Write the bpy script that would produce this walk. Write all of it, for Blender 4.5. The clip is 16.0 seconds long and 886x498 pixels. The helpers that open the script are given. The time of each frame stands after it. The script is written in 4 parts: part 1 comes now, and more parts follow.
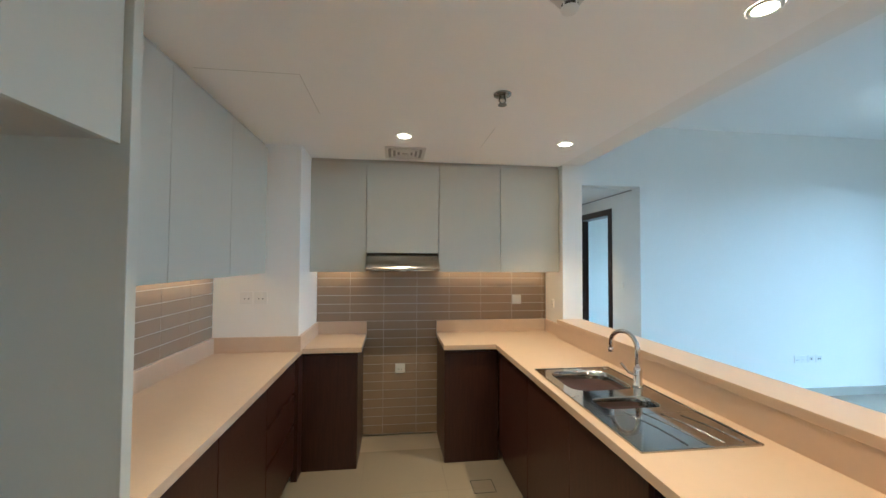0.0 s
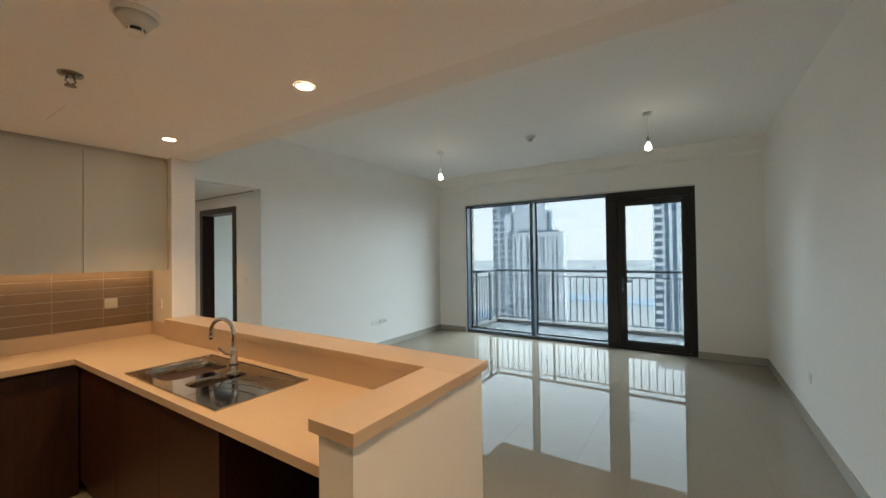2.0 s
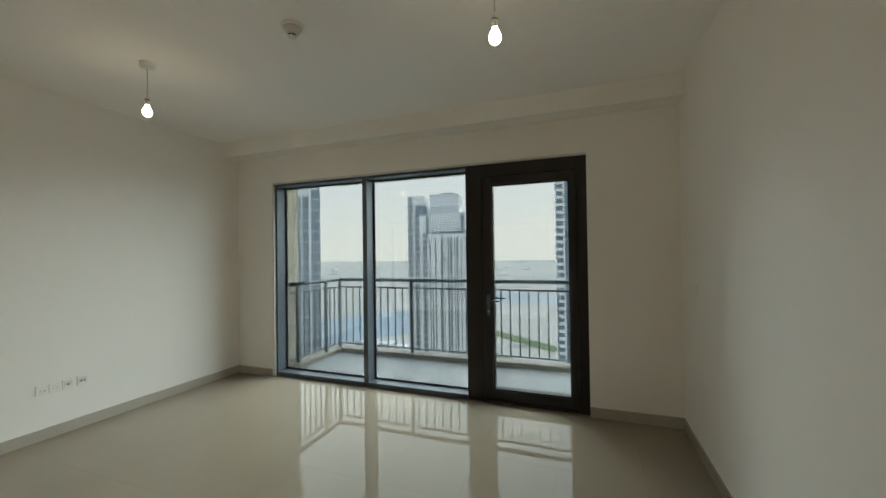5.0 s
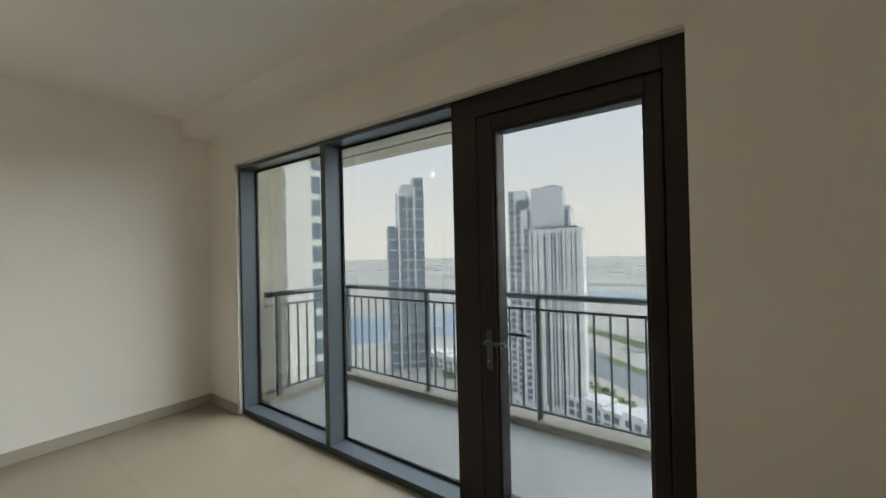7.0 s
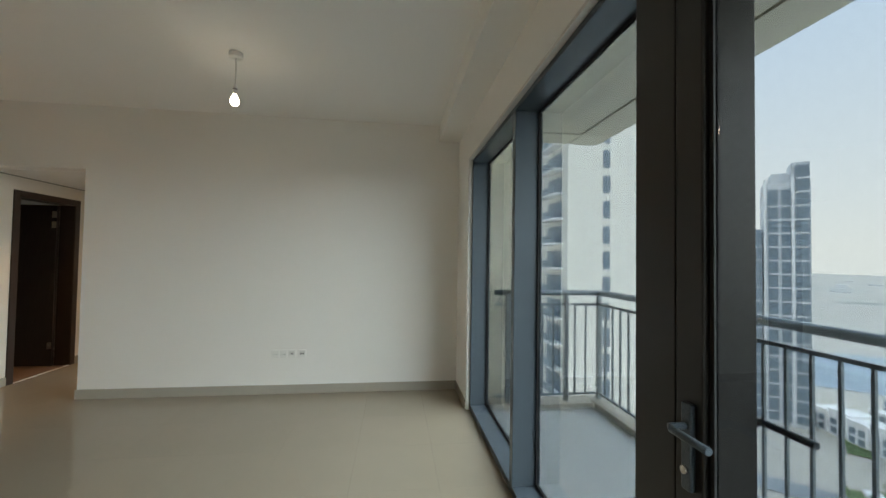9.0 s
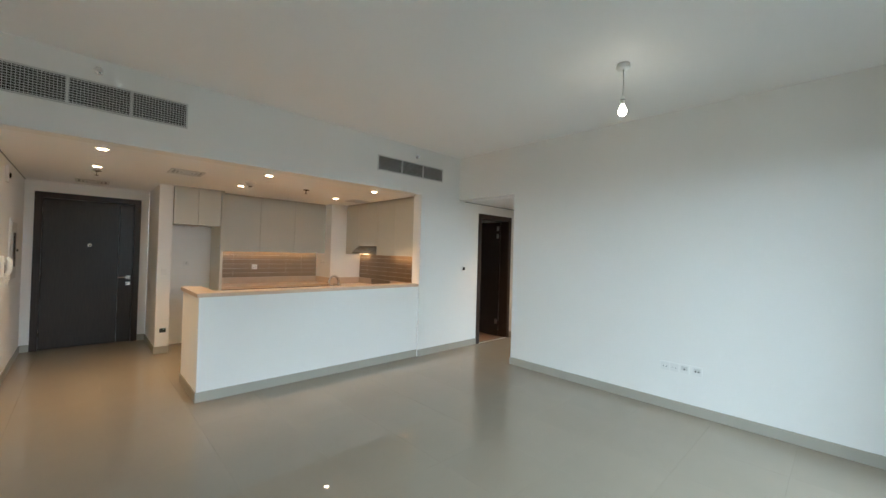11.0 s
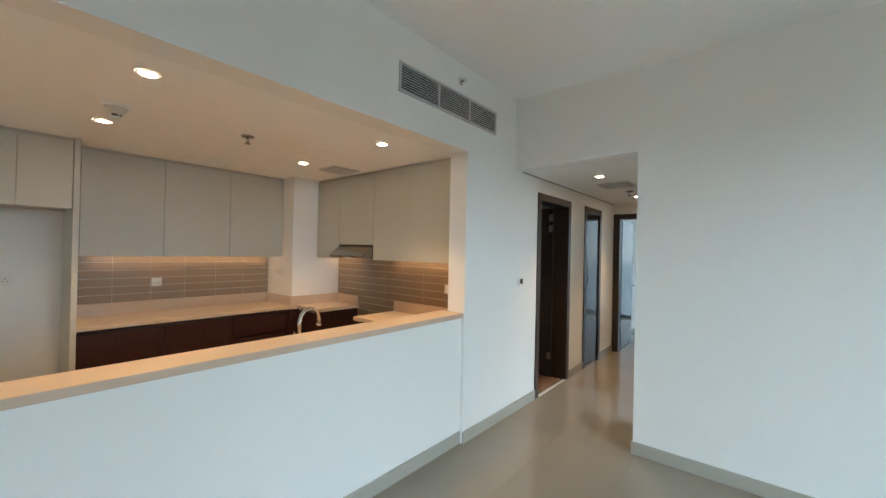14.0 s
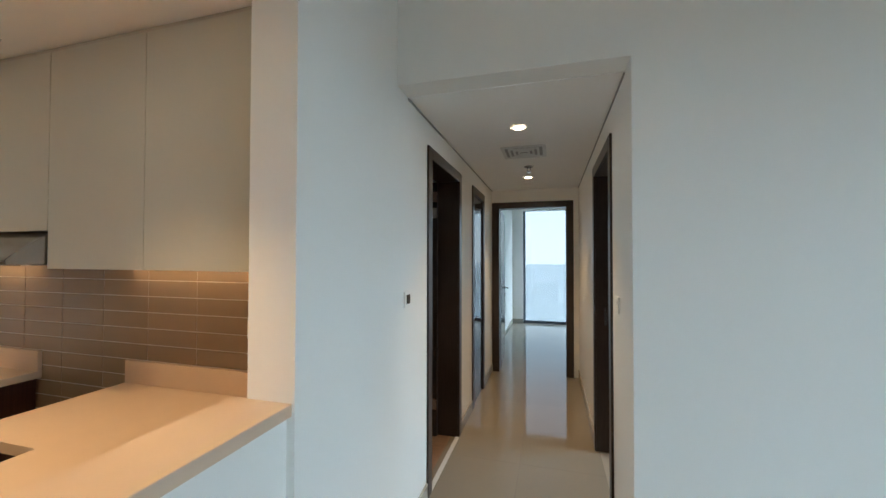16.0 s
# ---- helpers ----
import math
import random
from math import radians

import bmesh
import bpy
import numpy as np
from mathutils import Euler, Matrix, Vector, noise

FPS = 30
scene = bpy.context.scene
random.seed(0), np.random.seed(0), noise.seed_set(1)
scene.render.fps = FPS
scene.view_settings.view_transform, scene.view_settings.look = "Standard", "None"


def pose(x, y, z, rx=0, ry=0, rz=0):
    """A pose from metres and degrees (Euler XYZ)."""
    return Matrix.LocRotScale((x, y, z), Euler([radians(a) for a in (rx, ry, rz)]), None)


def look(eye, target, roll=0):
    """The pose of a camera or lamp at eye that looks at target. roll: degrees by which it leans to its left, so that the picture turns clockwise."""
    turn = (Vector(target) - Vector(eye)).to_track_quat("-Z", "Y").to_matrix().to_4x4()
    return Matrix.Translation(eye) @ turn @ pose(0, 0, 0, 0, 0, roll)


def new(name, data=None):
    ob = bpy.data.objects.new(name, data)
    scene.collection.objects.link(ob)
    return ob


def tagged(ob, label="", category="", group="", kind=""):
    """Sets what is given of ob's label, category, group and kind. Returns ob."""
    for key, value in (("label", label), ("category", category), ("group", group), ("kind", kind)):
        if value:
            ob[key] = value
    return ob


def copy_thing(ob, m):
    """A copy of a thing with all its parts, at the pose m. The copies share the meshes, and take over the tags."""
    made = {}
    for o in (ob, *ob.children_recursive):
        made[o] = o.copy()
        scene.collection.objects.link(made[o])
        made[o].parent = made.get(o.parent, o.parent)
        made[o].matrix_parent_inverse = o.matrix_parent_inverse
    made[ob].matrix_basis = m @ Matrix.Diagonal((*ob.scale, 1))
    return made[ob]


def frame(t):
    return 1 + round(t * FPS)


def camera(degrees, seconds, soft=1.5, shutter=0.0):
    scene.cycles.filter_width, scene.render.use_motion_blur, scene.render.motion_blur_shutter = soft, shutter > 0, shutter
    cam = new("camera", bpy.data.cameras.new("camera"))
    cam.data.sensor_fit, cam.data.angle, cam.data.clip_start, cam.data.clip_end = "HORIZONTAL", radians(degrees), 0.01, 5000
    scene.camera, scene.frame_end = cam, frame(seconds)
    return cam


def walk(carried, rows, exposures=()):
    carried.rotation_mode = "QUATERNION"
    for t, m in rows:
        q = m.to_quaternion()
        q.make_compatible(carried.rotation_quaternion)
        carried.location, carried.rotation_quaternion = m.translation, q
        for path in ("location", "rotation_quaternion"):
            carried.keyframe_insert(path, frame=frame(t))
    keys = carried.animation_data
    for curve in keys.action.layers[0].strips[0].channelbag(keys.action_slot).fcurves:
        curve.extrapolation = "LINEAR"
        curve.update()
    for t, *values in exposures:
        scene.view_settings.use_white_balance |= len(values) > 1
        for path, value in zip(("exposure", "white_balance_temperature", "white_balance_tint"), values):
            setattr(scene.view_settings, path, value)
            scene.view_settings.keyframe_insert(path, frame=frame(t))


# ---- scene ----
cam = camera(98.7, 16.0)
PATH = [
    (0, (0.191, 0.071, 1.591), (0.443, 2.054, 1.652), 0.3),
    (0.5, (0.084, -0.215, 1.621), (0.702, 1.686, 1.683), -0.1),
    (1, (-0.054, -0.408, 1.617), (1.051, 1.259, 1.662), -0.2),
    (1.5, (-0.055, -0.471, 1.608), (1.395, 0.906, 1.648), -0.7),
    (2, (0.196, -0.421, 1.595), (1.876, 0.664, 1.621), -0.8),
    (2.5, (0.551, -0.407, 1.592), (2.354, 0.458, 1.611), -0.8),
    (3, (1.013, -0.395, 1.593), (2.864, 0.361, 1.61), -0.8),
    (3.5, (1.515, -0.393, 1.602), (3.382, 0.324, 1.62), -0.8),
    (4, (2.023, -0.445, 1.606), (3.896, 0.257, 1.621), -0.9),
    (4.5, (2.537, -0.454, 1.585), (4.41, 0.246, 1.612), -0.8),
    (4.7, (2.734, -0.471, 1.594), (4.609, 0.227, 1.619), -0.8),
    (6.8, (4.785, -0.567, 1.645), (6.484, 0.487, 1.643), -1.3),
    (7, (5.055, -0.61, 1.633), (6.676, 0.561, 1.647), -1.3),
    (7.5, (5.51, -0.599, 1.576), (6.964, 0.774, 1.617), -0.7),
    (8, (5.878, -0.483, 1.56), (7.053, 1.135, 1.594), 0.4),
    (8.5, (6.118, -0.416, 1.544), (6.926, 1.413, 1.584), 0.8),
    (9, (6.246, -0.444, 1.535), (6.495, 1.539, 1.588), 0.9),
    (9.5, (6.337, -0.533, 1.565), (5.986, 1.436, 1.612), 1.3),
    (10, (6.397, -0.596, 1.559), (5.517, 1.199, 1.6), 1.5),
    (12.3, (5.332, -0.093, 1.556), (3.714, 1.082, 1.563), 1.6),
    (12.5, (5.12, -0.045, 1.566), (3.509, 1.14, 1.571), 1.6),
    (13, (4.633, 0.138, 1.565), (3.07, 1.385, 1.579), 1.5),
    (13.5, (4.158, 0.411, 1.582), (2.707, 1.788, 1.592), 1.4),
    (14, (3.72, 0.683, 1.602), (2.437, 2.218, 1.613), 1.2),
    (14.5, (3.363, 1.046, 1.576), (2.292, 2.735, 1.597), 1.2),
    (15, (3.018, 1.4, 1.574), (2.148, 3.2, 1.605), 0.9),
    (15.5, (2.779, 1.793, 1.554), (2.091, 3.671, 1.589), 0.4),
    (16, (2.599, 2.217, 1.549), (2.054, 4.141, 1.586), 0.1),
]
EXPOSURES = [(0, 4.95, 4300, -9), (1, 4.52, 5200, -4), (1.5, 4.36, 5700, 1), (2.5, 4.27, 5900, -2), (3, 4.28, 6150, 0), (3.5, 4.15, 6400, -1), (4.7, 3.92, 6650, -1), (7, 3.9, 7000, 7), (7.5, 3.7, 6900, 5), (8, 3.25, 5950, -4), (8.5, 3.25, 6150, -4), (9, 3.95, 6450, 2), (10, 4.5, 5600, 0), (12.5, 4.78, 5500, -1), (14, 4.72, 5350, -2), (16, 4.52, 5250, -2)]
walk(cam, [(t, look(eye, target, roll)) for t, eye, target, roll in PATH], EXPOSURES)

# ---- exposure, world, sun ----
scene.cycles.max_bounces, scene.cycles.diffuse_bounces = 16, 12
world = bpy.data.worlds.new("world")
scene.world = world
world.use_nodes = True
wn = world.node_tree.nodes
sky = wn.new("ShaderNodeTexSky")
sky.sky_type = "NISHITA"
sky.sun_disc = False
sky.sun_elevation, sky.sun_rotation = radians(9.5), radians(104)
sky.dust_density, sky.air_density, sky.ozone_density = 3.0, 1.0, 1.0
wn["Background"].inputs[1].default_value = 0.08
haze = wn.new("ShaderNodeMixRGB")
haze.inputs[0].default_value = 0.99
coord, axes, height = wn.new("ShaderNodeTexCoord"), wn.new("ShaderNodeSeparateXYZ"), wn.new("ShaderNodeValToRGB")
height.color_ramp.elements[0].position, height.color_ramp.elements[1].position = 0.03, 0.6
height.color_ramp.elements[0].color, height.color_ramp.elements[1].color = (5.2, 5.3, 5.35, 1), (3.3, 4.3, 5.9, 1)
world.node_tree.links.new(coord.outputs["Generated"], axes.inputs[0])
world.node_tree.links.new(axes.outputs["Z"], height.inputs[0])
world.node_tree.links.new(height.outputs[0], haze.inputs[2])
world.node_tree.links.new(sky.outputs[0], haze.inputs[1])
world.node_tree.links.new(haze.outputs[0], wn["Background"].inputs[0])
# very wide lamp facing the window, standing in for sky light indoors
sun = new("sun", bpy.data.lights.new("sun", "SUN"))
sun.data.energy, sun.data.angle, sun.data.color = 1.38, radians(110), (0.885, 0.955, 1.0)
sun.matrix_world = look((88, -22, 15), (0, 0, 0))

# ---- plan, metres ----
XW, XE = 1.83, 6.99          # kitchen-side and window wall faces of the living room
YN, YS = 4.05, -1.31         # living room end walls
CEIL, LOW = 3.13, 2.44       # living and kitchen ceilings
YHOB, XL = 3.62, -1.09       # hob wall, kitchen side wall
YENT, XDOOR = -1.06, -1.68   # entry side wall, entrance door wall
XC = 2.945                   # corridor wall towards the living room
YEND = 7.37                  # corridor end


# ---- materials ----
def mat(name, colour, rough=0.5, metal=0.0, vary=0.06, scale=3.0, fine=120.0, bump=0.05, spec=0.5, coat=0.0, island=0.0):
    m = bpy.data.materials.new(name)
    m.use_nodes = True
    nt = m.node_tree
    n, link = nt.nodes, nt.links.new
    p = n["Principled BSDF"]
    tc = n.new("ShaderNodeTexCoord")
    a, b = n.new("ShaderNodeTexNoise"), n.new("ShaderNodeTexNoise")
    a.inputs["Scale"].default_value, b.inputs["Scale"].default_value = scale, fine
    a.inputs["Detail"].default_value = 5
    for q in (a, b):
        link(tc.outputs["Object"], q.inputs["Vector"])
    mix = n.new("ShaderNodeMixRGB")
    mix.blend_type = "MIX"
    mix.inputs[1].default_value = (*[c * (1 - vary) for c in colour], 1)
    mix.inputs[2].default_value = (*[min(1, c * (1 + vary)) for c in colour], 1)
    link(a.outputs["Fac"], mix.inputs[0])
    out = mix.outputs[0]
    if island:
        info = n.new("ShaderNodeObjectInfo")
        hsv = n.new("ShaderNodeHueSaturation")
        mr = n.new("ShaderNodeMapRange")
        mr.inputs["To Min"].default_value, mr.inputs["To Max"].default_value = 1 - island, 1 + island
        link(info.outputs["Random"], mr.inputs["Value"])
        link(mr.outputs[0], hsv.inputs["Value"])
        link(out, hsv.inputs["Color"])
        out = hsv.outputs[0]
    link(out, p.inputs["Base Color"])
    rr = n.new("ShaderNodeMapRange")
    rr.inputs["To Min"].default_value, rr.inputs["To Max"].default_value = rough * 0.85, min(1, rough * 1.15)
    link(b.outputs["Fac"], rr.inputs["Value"])
    link(rr.outputs[0], p.inputs["Roughness"])
    p.inputs["Metallic"].default_value = metal
    p.inputs["Specular IOR Level"].default_value = spec
    p.inputs["Coat Weight"].default_value = coat
    if bump:
        bp = n.new("ShaderNodeBump")
        bp.inputs["Strength"].default_value, bp.inputs["Distance"].default_value = bump, 0.002
        link(b.outputs["Fac"], bp.inputs["Height"])
        link(bp.outputs[0], p.inputs["Normal"])
    return m


def grain(name, dark, light, rough, axis, stretch=18.0, scale=6.0, coat=0.0, bump=0.03):
    """Wood, stretched along one axis."""
    m = mat(name, dark, rough, bump=bump, coat=coat)
    n, link = m.node_tree.nodes, m.node_tree.links.new
    tc, mp, no, cr = n.new("ShaderNodeTexCoord"), n.new("ShaderNodeMapping"), n.new("ShaderNodeTexNoise"), n.new("ShaderNodeValToRGB")
    s = [stretch] * 3
    s[axis] = 1.0
    mp.inputs["Scale"].default_value = s
    no.inputs["Scale"].default_value, no.inputs["Detail"].default_value = scale, 6
    link(tc.outputs["Object"], mp.inputs[0])
    link(mp.outputs[0], no.inputs["Vector"])
    link(no.outputs["Fac"], cr.inputs[0])
    cr.color_ramp.elements[0].position, cr.color_ramp.elements[1].position = 0.3, 0.7
    cr.color_ramp.elements[0].color, cr.color_ramp.elements[1].color = (*dark, 1), (*light, 1)
    link(cr.outputs[0], n["Principled BSDF"].inputs["Base Color"])
    return m


def glow(name, colour, strength):
    m = bpy.data.materials.new(name)
    m.use_nodes = True
    p = m.node_tree.nodes["Principled BSDF"]
    p.inputs["Emission Color"].default_value = (*colour, 1)
    p.inputs["Emission Strength"].default_value = strength
    return m


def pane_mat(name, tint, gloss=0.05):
    """Window glass, tinted dark to bring outdoor brightness down to the rooms'."""
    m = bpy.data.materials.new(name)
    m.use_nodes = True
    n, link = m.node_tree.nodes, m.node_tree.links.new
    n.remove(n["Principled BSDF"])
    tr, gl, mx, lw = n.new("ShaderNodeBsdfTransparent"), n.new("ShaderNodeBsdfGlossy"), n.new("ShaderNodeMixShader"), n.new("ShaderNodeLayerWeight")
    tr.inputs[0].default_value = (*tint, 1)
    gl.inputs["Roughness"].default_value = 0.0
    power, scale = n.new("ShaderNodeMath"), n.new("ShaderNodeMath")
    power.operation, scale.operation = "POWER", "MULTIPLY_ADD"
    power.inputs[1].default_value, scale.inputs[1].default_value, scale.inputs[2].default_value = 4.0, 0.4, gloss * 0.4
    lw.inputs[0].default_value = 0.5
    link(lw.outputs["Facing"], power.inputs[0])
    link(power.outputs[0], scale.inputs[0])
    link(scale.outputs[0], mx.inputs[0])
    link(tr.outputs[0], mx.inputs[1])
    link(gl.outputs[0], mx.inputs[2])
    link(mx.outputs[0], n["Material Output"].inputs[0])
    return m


M_WALL = mat("wall_paint", (0.86, 0.845, 0.81), 0.55, vary=0.02, scale=1.2, fine=260, bump=0.08)
M_CEIL = mat("ceiling_paint", (0.92, 0.91, 0.89), 0.7, vary=0.015, scale=1.0, fine=260, bump=0.05)
M_TILE = mat("porcelain_tile", (0.285, 0.245, 0.188), 0.012, vary=0.07, scale=1.8, fine=30, bump=0.0, island=0.012, spec=0.33)
M_GROUT = mat("grout", (0.335, 0.285, 0.215), 0.8, vary=0.1)
M_SKIRT = mat("skirting_tile", (0.42, 0.39, 0.33), 0.25, vary=0.05, bump=0.0)
M_STONE = mat("beige_stone", (0.63, 0.48, 0.345), 0.3, vary=0.04, scale=14, fine=400, bump=0.02)
M_WENGE = grain("wenge_laminate", (0.030, 0.010, 0.007), (0.055, 0.019, 0.012), 0.36, 2)
M_CAB = mat("greige_cabinet", (0.54, 0.525, 0.455), 0.4, vary=0.015, scale=2, bump=0.03)
M_CARC = mat("cabinet_carcass", (0.5, 0.46, 0.4), 0.5, vary=0.02)
M_SPLASH = mat("taupe_wall_tile", (0.30, 0.22, 0.15), 0.22, vary=0.05, scale=3, fine=25, bump=0.02, island=0.05)
M_JOINT = mat("pale_joint", (0.62, 0.56, 0.47), 0.8, vary=0.05)
M_STEEL = mat("brushed_steel", (0.62, 0.6, 0.57), 0.24, 1.0, vary=0.04, scale=20, fine=300, bump=0.03)
M_HOOD = mat("dull_steel", (0.40, 0.37, 0.33), 0.2, 1.0, vary=0.05, scale=20, fine=300, bump=0.03)
M_SINK = mat("polished_steel", (0.46, 0.445, 0.42), 0.07, 1.0, vary=0.08, scale=5, fine=40, bump=0.012)
M_CHROME = mat("chrome", (0.8, 0.8, 0.8), 0.06, 1.0, vary=0.01, bump=0.0)
# one bronze finish in two colours: bluish with skylight, near-black with shade
M_BRONZE = mat("bronze_aluminium_skylit", (0.085, 0.105, 0.125), 0.28, 0.4, vary=0.08, scale=5, fine=500, bump=0.02)
M_BRONZE_SHADED = mat("bronze_leaf_shaded", (0.013, 0.0105, 0.0095), 0.42, 0.1, vary=0.08, scale=5, fine=500, bump=0.02)
M_RUBBER = mat("black_gasket", (0.012, 0.012, 0.013), 0.6, vary=0.05)
M_RAIL = mat("grey_rail_paint", (0.21, 0.245, 0.27), 0.35, 0.3, vary=0.06, scale=9)
M_DOOR = grain("dark_door_veneer", (0.020, 0.015, 0.014), (0.036, 0.027, 0.024), 0.3, 2, bump=0.02)
M_FRAME = grain("dark_door_frame", (0.026, 0.017, 0.014), (0.042, 0.028, 0.023), 0.33, 2, bump=0.02)
M_PLASTIC = mat("white_plastic", (0.82, 0.81, 0.78), 0.35, vary=0.01, bump=0.0)
M_DARK = mat("dark_plastic_and_shade", (0.02, 0.02, 0.022), 0.35, vary=0.02, bump=0.0)
M_GRILLE = mat("grille_white", (0.66, 0.65, 0.62), 0.45, vary=0.02, bump=0.0)
M_THROAT = mat("vent_shadow_grey", (0.33, 0.325, 0.31), 0.8, vary=0.1)
M_SPRINK = mat("worn_chrome", (0.26, 0.25, 0.24), 0.18, 1.0, vary=0.1, scale=40)
M_DUCT = mat("dark_grey_and_duct_shade", (0.05, 0.048, 0.045), 0.8, vary=0.1)
M_LAMP = glow("downlight_glow", (1.0, 0.66, 0.38), 4.2)
M_BULB = glow("bulb_glow", (1.0, 0.80, 0.58), 1.7)
M_SCREEN = mat("dark_screen", (0.01, 0.012, 0.012), 0.1, vary=0.0, bump=0.0)
M_LED = glow("green_led", (0.1, 1.0, 0.5), 0.2)
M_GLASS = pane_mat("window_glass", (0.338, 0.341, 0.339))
M_BALC = mat("balcony_tile", (0.62, 0.63, 0.62), 0.4, vary=0.05, scale=3, bump=0.05)
M_KERB = mat("beige_kerb_stone", (0.50, 0.455, 0.38), 0.6, vary=0.07, scale=6, fine=90, bump=0.06)
M_RENDER = mat("cream_render", (0.78, 0.74, 0.62), 0.85, vary=0.04, scale=0.8, bump=0.03)
M_WOODFLOOR = grain("brown_floor", (0.2, 0.11, 0.06), (0.3, 0.17, 0.09), 0.3, 0)
M_WENGE_GLOSS = grain("dark_cupboard_gloss", (0.020, 0.018, 0.018), (0.032, 0.028, 0.027), 0.12, 2, bump=0.0)


# ---- building helpers ----
def box(bm, x0, x1, y0, y1, z0, z1, bev=0.0):
    v = [bm.verts.new((x, y, z)) for x in (x0, x1) for y in (y0, y1) for z in (z0, z1)]
    f = [bm.faces.new([v[i] for i in q]) for q in ((0, 1, 3, 2), (4, 6, 7, 5), (0, 4, 5, 1), (2, 3, 7, 6), (0, 2, 6, 4), (1, 5, 7, 3))]
    if bev:
        edges = list({e for q in f for e in q.edges})
        bmesh.ops.bevel(bm, geom=edges, offset=bev, segments=2, profile=0.5, affect="EDGES")
    return bm


def boxes(*specs, bev=0.0):
    bm = bmesh.new()
    for s in specs:
        box(bm, *s, bev=bev)
    return bm


def lathe(bm, rings, centre=(0, 0, 0), axis="z", seg=24):
    """A turned body: rings of (radius, height)."""
    loops = []
    for r, h in rings:
        loop = []
        for i in range(seg):
            a = 2 * math.pi * i / seg
            c, s = r * math.cos(a), r * math.sin(a)
            p = {"z": (c, s, h), "y": (c, h, s), "x": (h, c, s)}[axis]
            loop.append(bm.verts.new((p[0] + centre[0], p[1] + centre[1], p[2] + centre[2])))
        loops.append(loop)
    for a, b in zip(loops, loops[1:]):
        for i in range(seg):
            j = (i + 1) % seg
            q = bm.faces.new((a[i], a[j], b[j], b[i]))
            q.smooth = True
    bm.faces.new(loops[0][::-1])
    bm.faces.new(loops[-1])
    bmesh.ops.recalc_face_normals(bm, faces=bm.faces[:])
    return bm


def tube(bm, pts, r, seg=12):
    """A round bar along points."""
    pts = [Vector(p) for p in pts]
    loops = []
    ref = None
    for i, p in enumerate(pts):
        d = (pts[min(i + 1, len(pts) - 1)] - pts[max(i - 1, 0)]).normalized()
        if ref is None:
            ref = d.orthogonal().normalized()
        u = (ref - d * ref.dot(d)).normalized()
        ref = u
        w = d.cross(u)
        loops.append([bm.verts.new(p + r * (math.cos(2 * math.pi * k / seg) * u + math.sin(2 * math.pi * k / seg) * w)) for k in range(seg)])
    for a, b in zip(loops, loops[1:]):
        for k in range(seg):
            q = bm.faces.new((a[k], a[(k + 1) % seg], b[(k + 1) % seg], b[k]))
            q.smooth = True
    bm.faces.new(loops[0][::-1])
    bm.faces.new(loops[-1])
    bmesh.ops.recalc_face_normals(bm, faces=bm.faces[:])
    return bm


def mesh_of(name, bm, material):
    me = bpy.data.meshes.new(name)
    bm.to_mesh(me)
    bm.free()
    me.materials.append(material)
    return me


def solid(name, bm, material, label="", category="", kind="structure", group=""):
    ob = new(name, mesh_of(name, bm, material))
    return tagged(ob, label, category, group, kind)


def thing(name, at, label, category, group=""):
    ob = new(name)
    ob.empty_display_size = 0.05
    ob.location = at
    ob["at"] = list(at)
    return tagged(ob, label, category, group)


def part(name, bm, material, parent, label=""):
    """A part, in the world's metres, of an unturned thing."""
    top = parent
    while top.parent:
        top = top.parent
    bmesh.ops.translate(bm, verts=bm.verts[:], vec=-Vector(top.location))
    ob = new(name, mesh_of(name, bm, material))
    ob.parent = parent
    return tagged(ob, label)


def piece(name, me, parent, at):
    ob = new(name, me)
    ob.location = at
    ob.parent = parent
    return ob


# ---- structure ----
T = 0.15
solid("wall_north", boxes((XC, XE + 0.23, YN, YN + T, 0, CEIL), (XW, XC, YN, YN + T, LOW, CEIL)), M_WALL, "warm white painted living room wall", "wall")
solid("wall_south", boxes((XW, XE + 0.23, YS - T, YS, 0, CEIL)), M_WALL, "warm white painted wall facing the long wall", "wall")
W0, W1, WH = -0.515, 3.44, 2.59
solid("wall_east", boxes((XE, XE + 0.23, YS, W0, 0, CEIL), (XE, XE + 0.23, W1, YN, 0, CEIL), (XE, XE + 0.23, W0, W1, WH, CEIL)),
      M_WALL, "warm white wall around the balcony window", "wall")
solid("trim_pelmet", boxes((6.745, XE, YS, YN, 2.935, CEIL), bev=0.004), M_WALL, "painted plaster bulkhead above the balcony window", "bulkhead")
# bulkhead over the kitchen opening, stub and corridor wall with two openings
D1, D2, DH = (4.60, 5.44), (6.05, 6.66), 2.22
solid("wall_west", boxes((1.65, XW, YS - T, 3.24, LOW, CEIL), (1.65, XW, 3.24, YN, 0, CEIL), (1.65, XW, YN, D1[0], 0, LOW + 0.1), (1.65, XW, D1[0], D1[1], DH, LOW + 0.1),
      (1.65, XW, D1[1], D2[0], 0, LOW + 0.1), (1.65, XW, D2[0], D2[1], DH, LOW + 0.1), (1.65, XW, D2[1], YEND, 0, LOW + 0.1)),
      M_WALL, "white bulkhead and corridor wall with door openings", "wall")
solid("wall_half", boxes((1.615, 1.80, 0.41, 3.24, 0, 1.048), (0.985, 1.615, 0.41, 0.56, 0, 1.048)), M_WALL, "white half-height wall of the kitchen bar", "half wall")
D3 = (4.66, 5.52)
solid("wall_corridor", boxes((XC, XC + T, YN + T, D3[0], 0, LOW + 0.1), (XC, XC + T, D3[0], D3[1], DH, LOW + 0.1), (XC, XC + T, D3[1], YEND, 0, LOW + 0.1)),
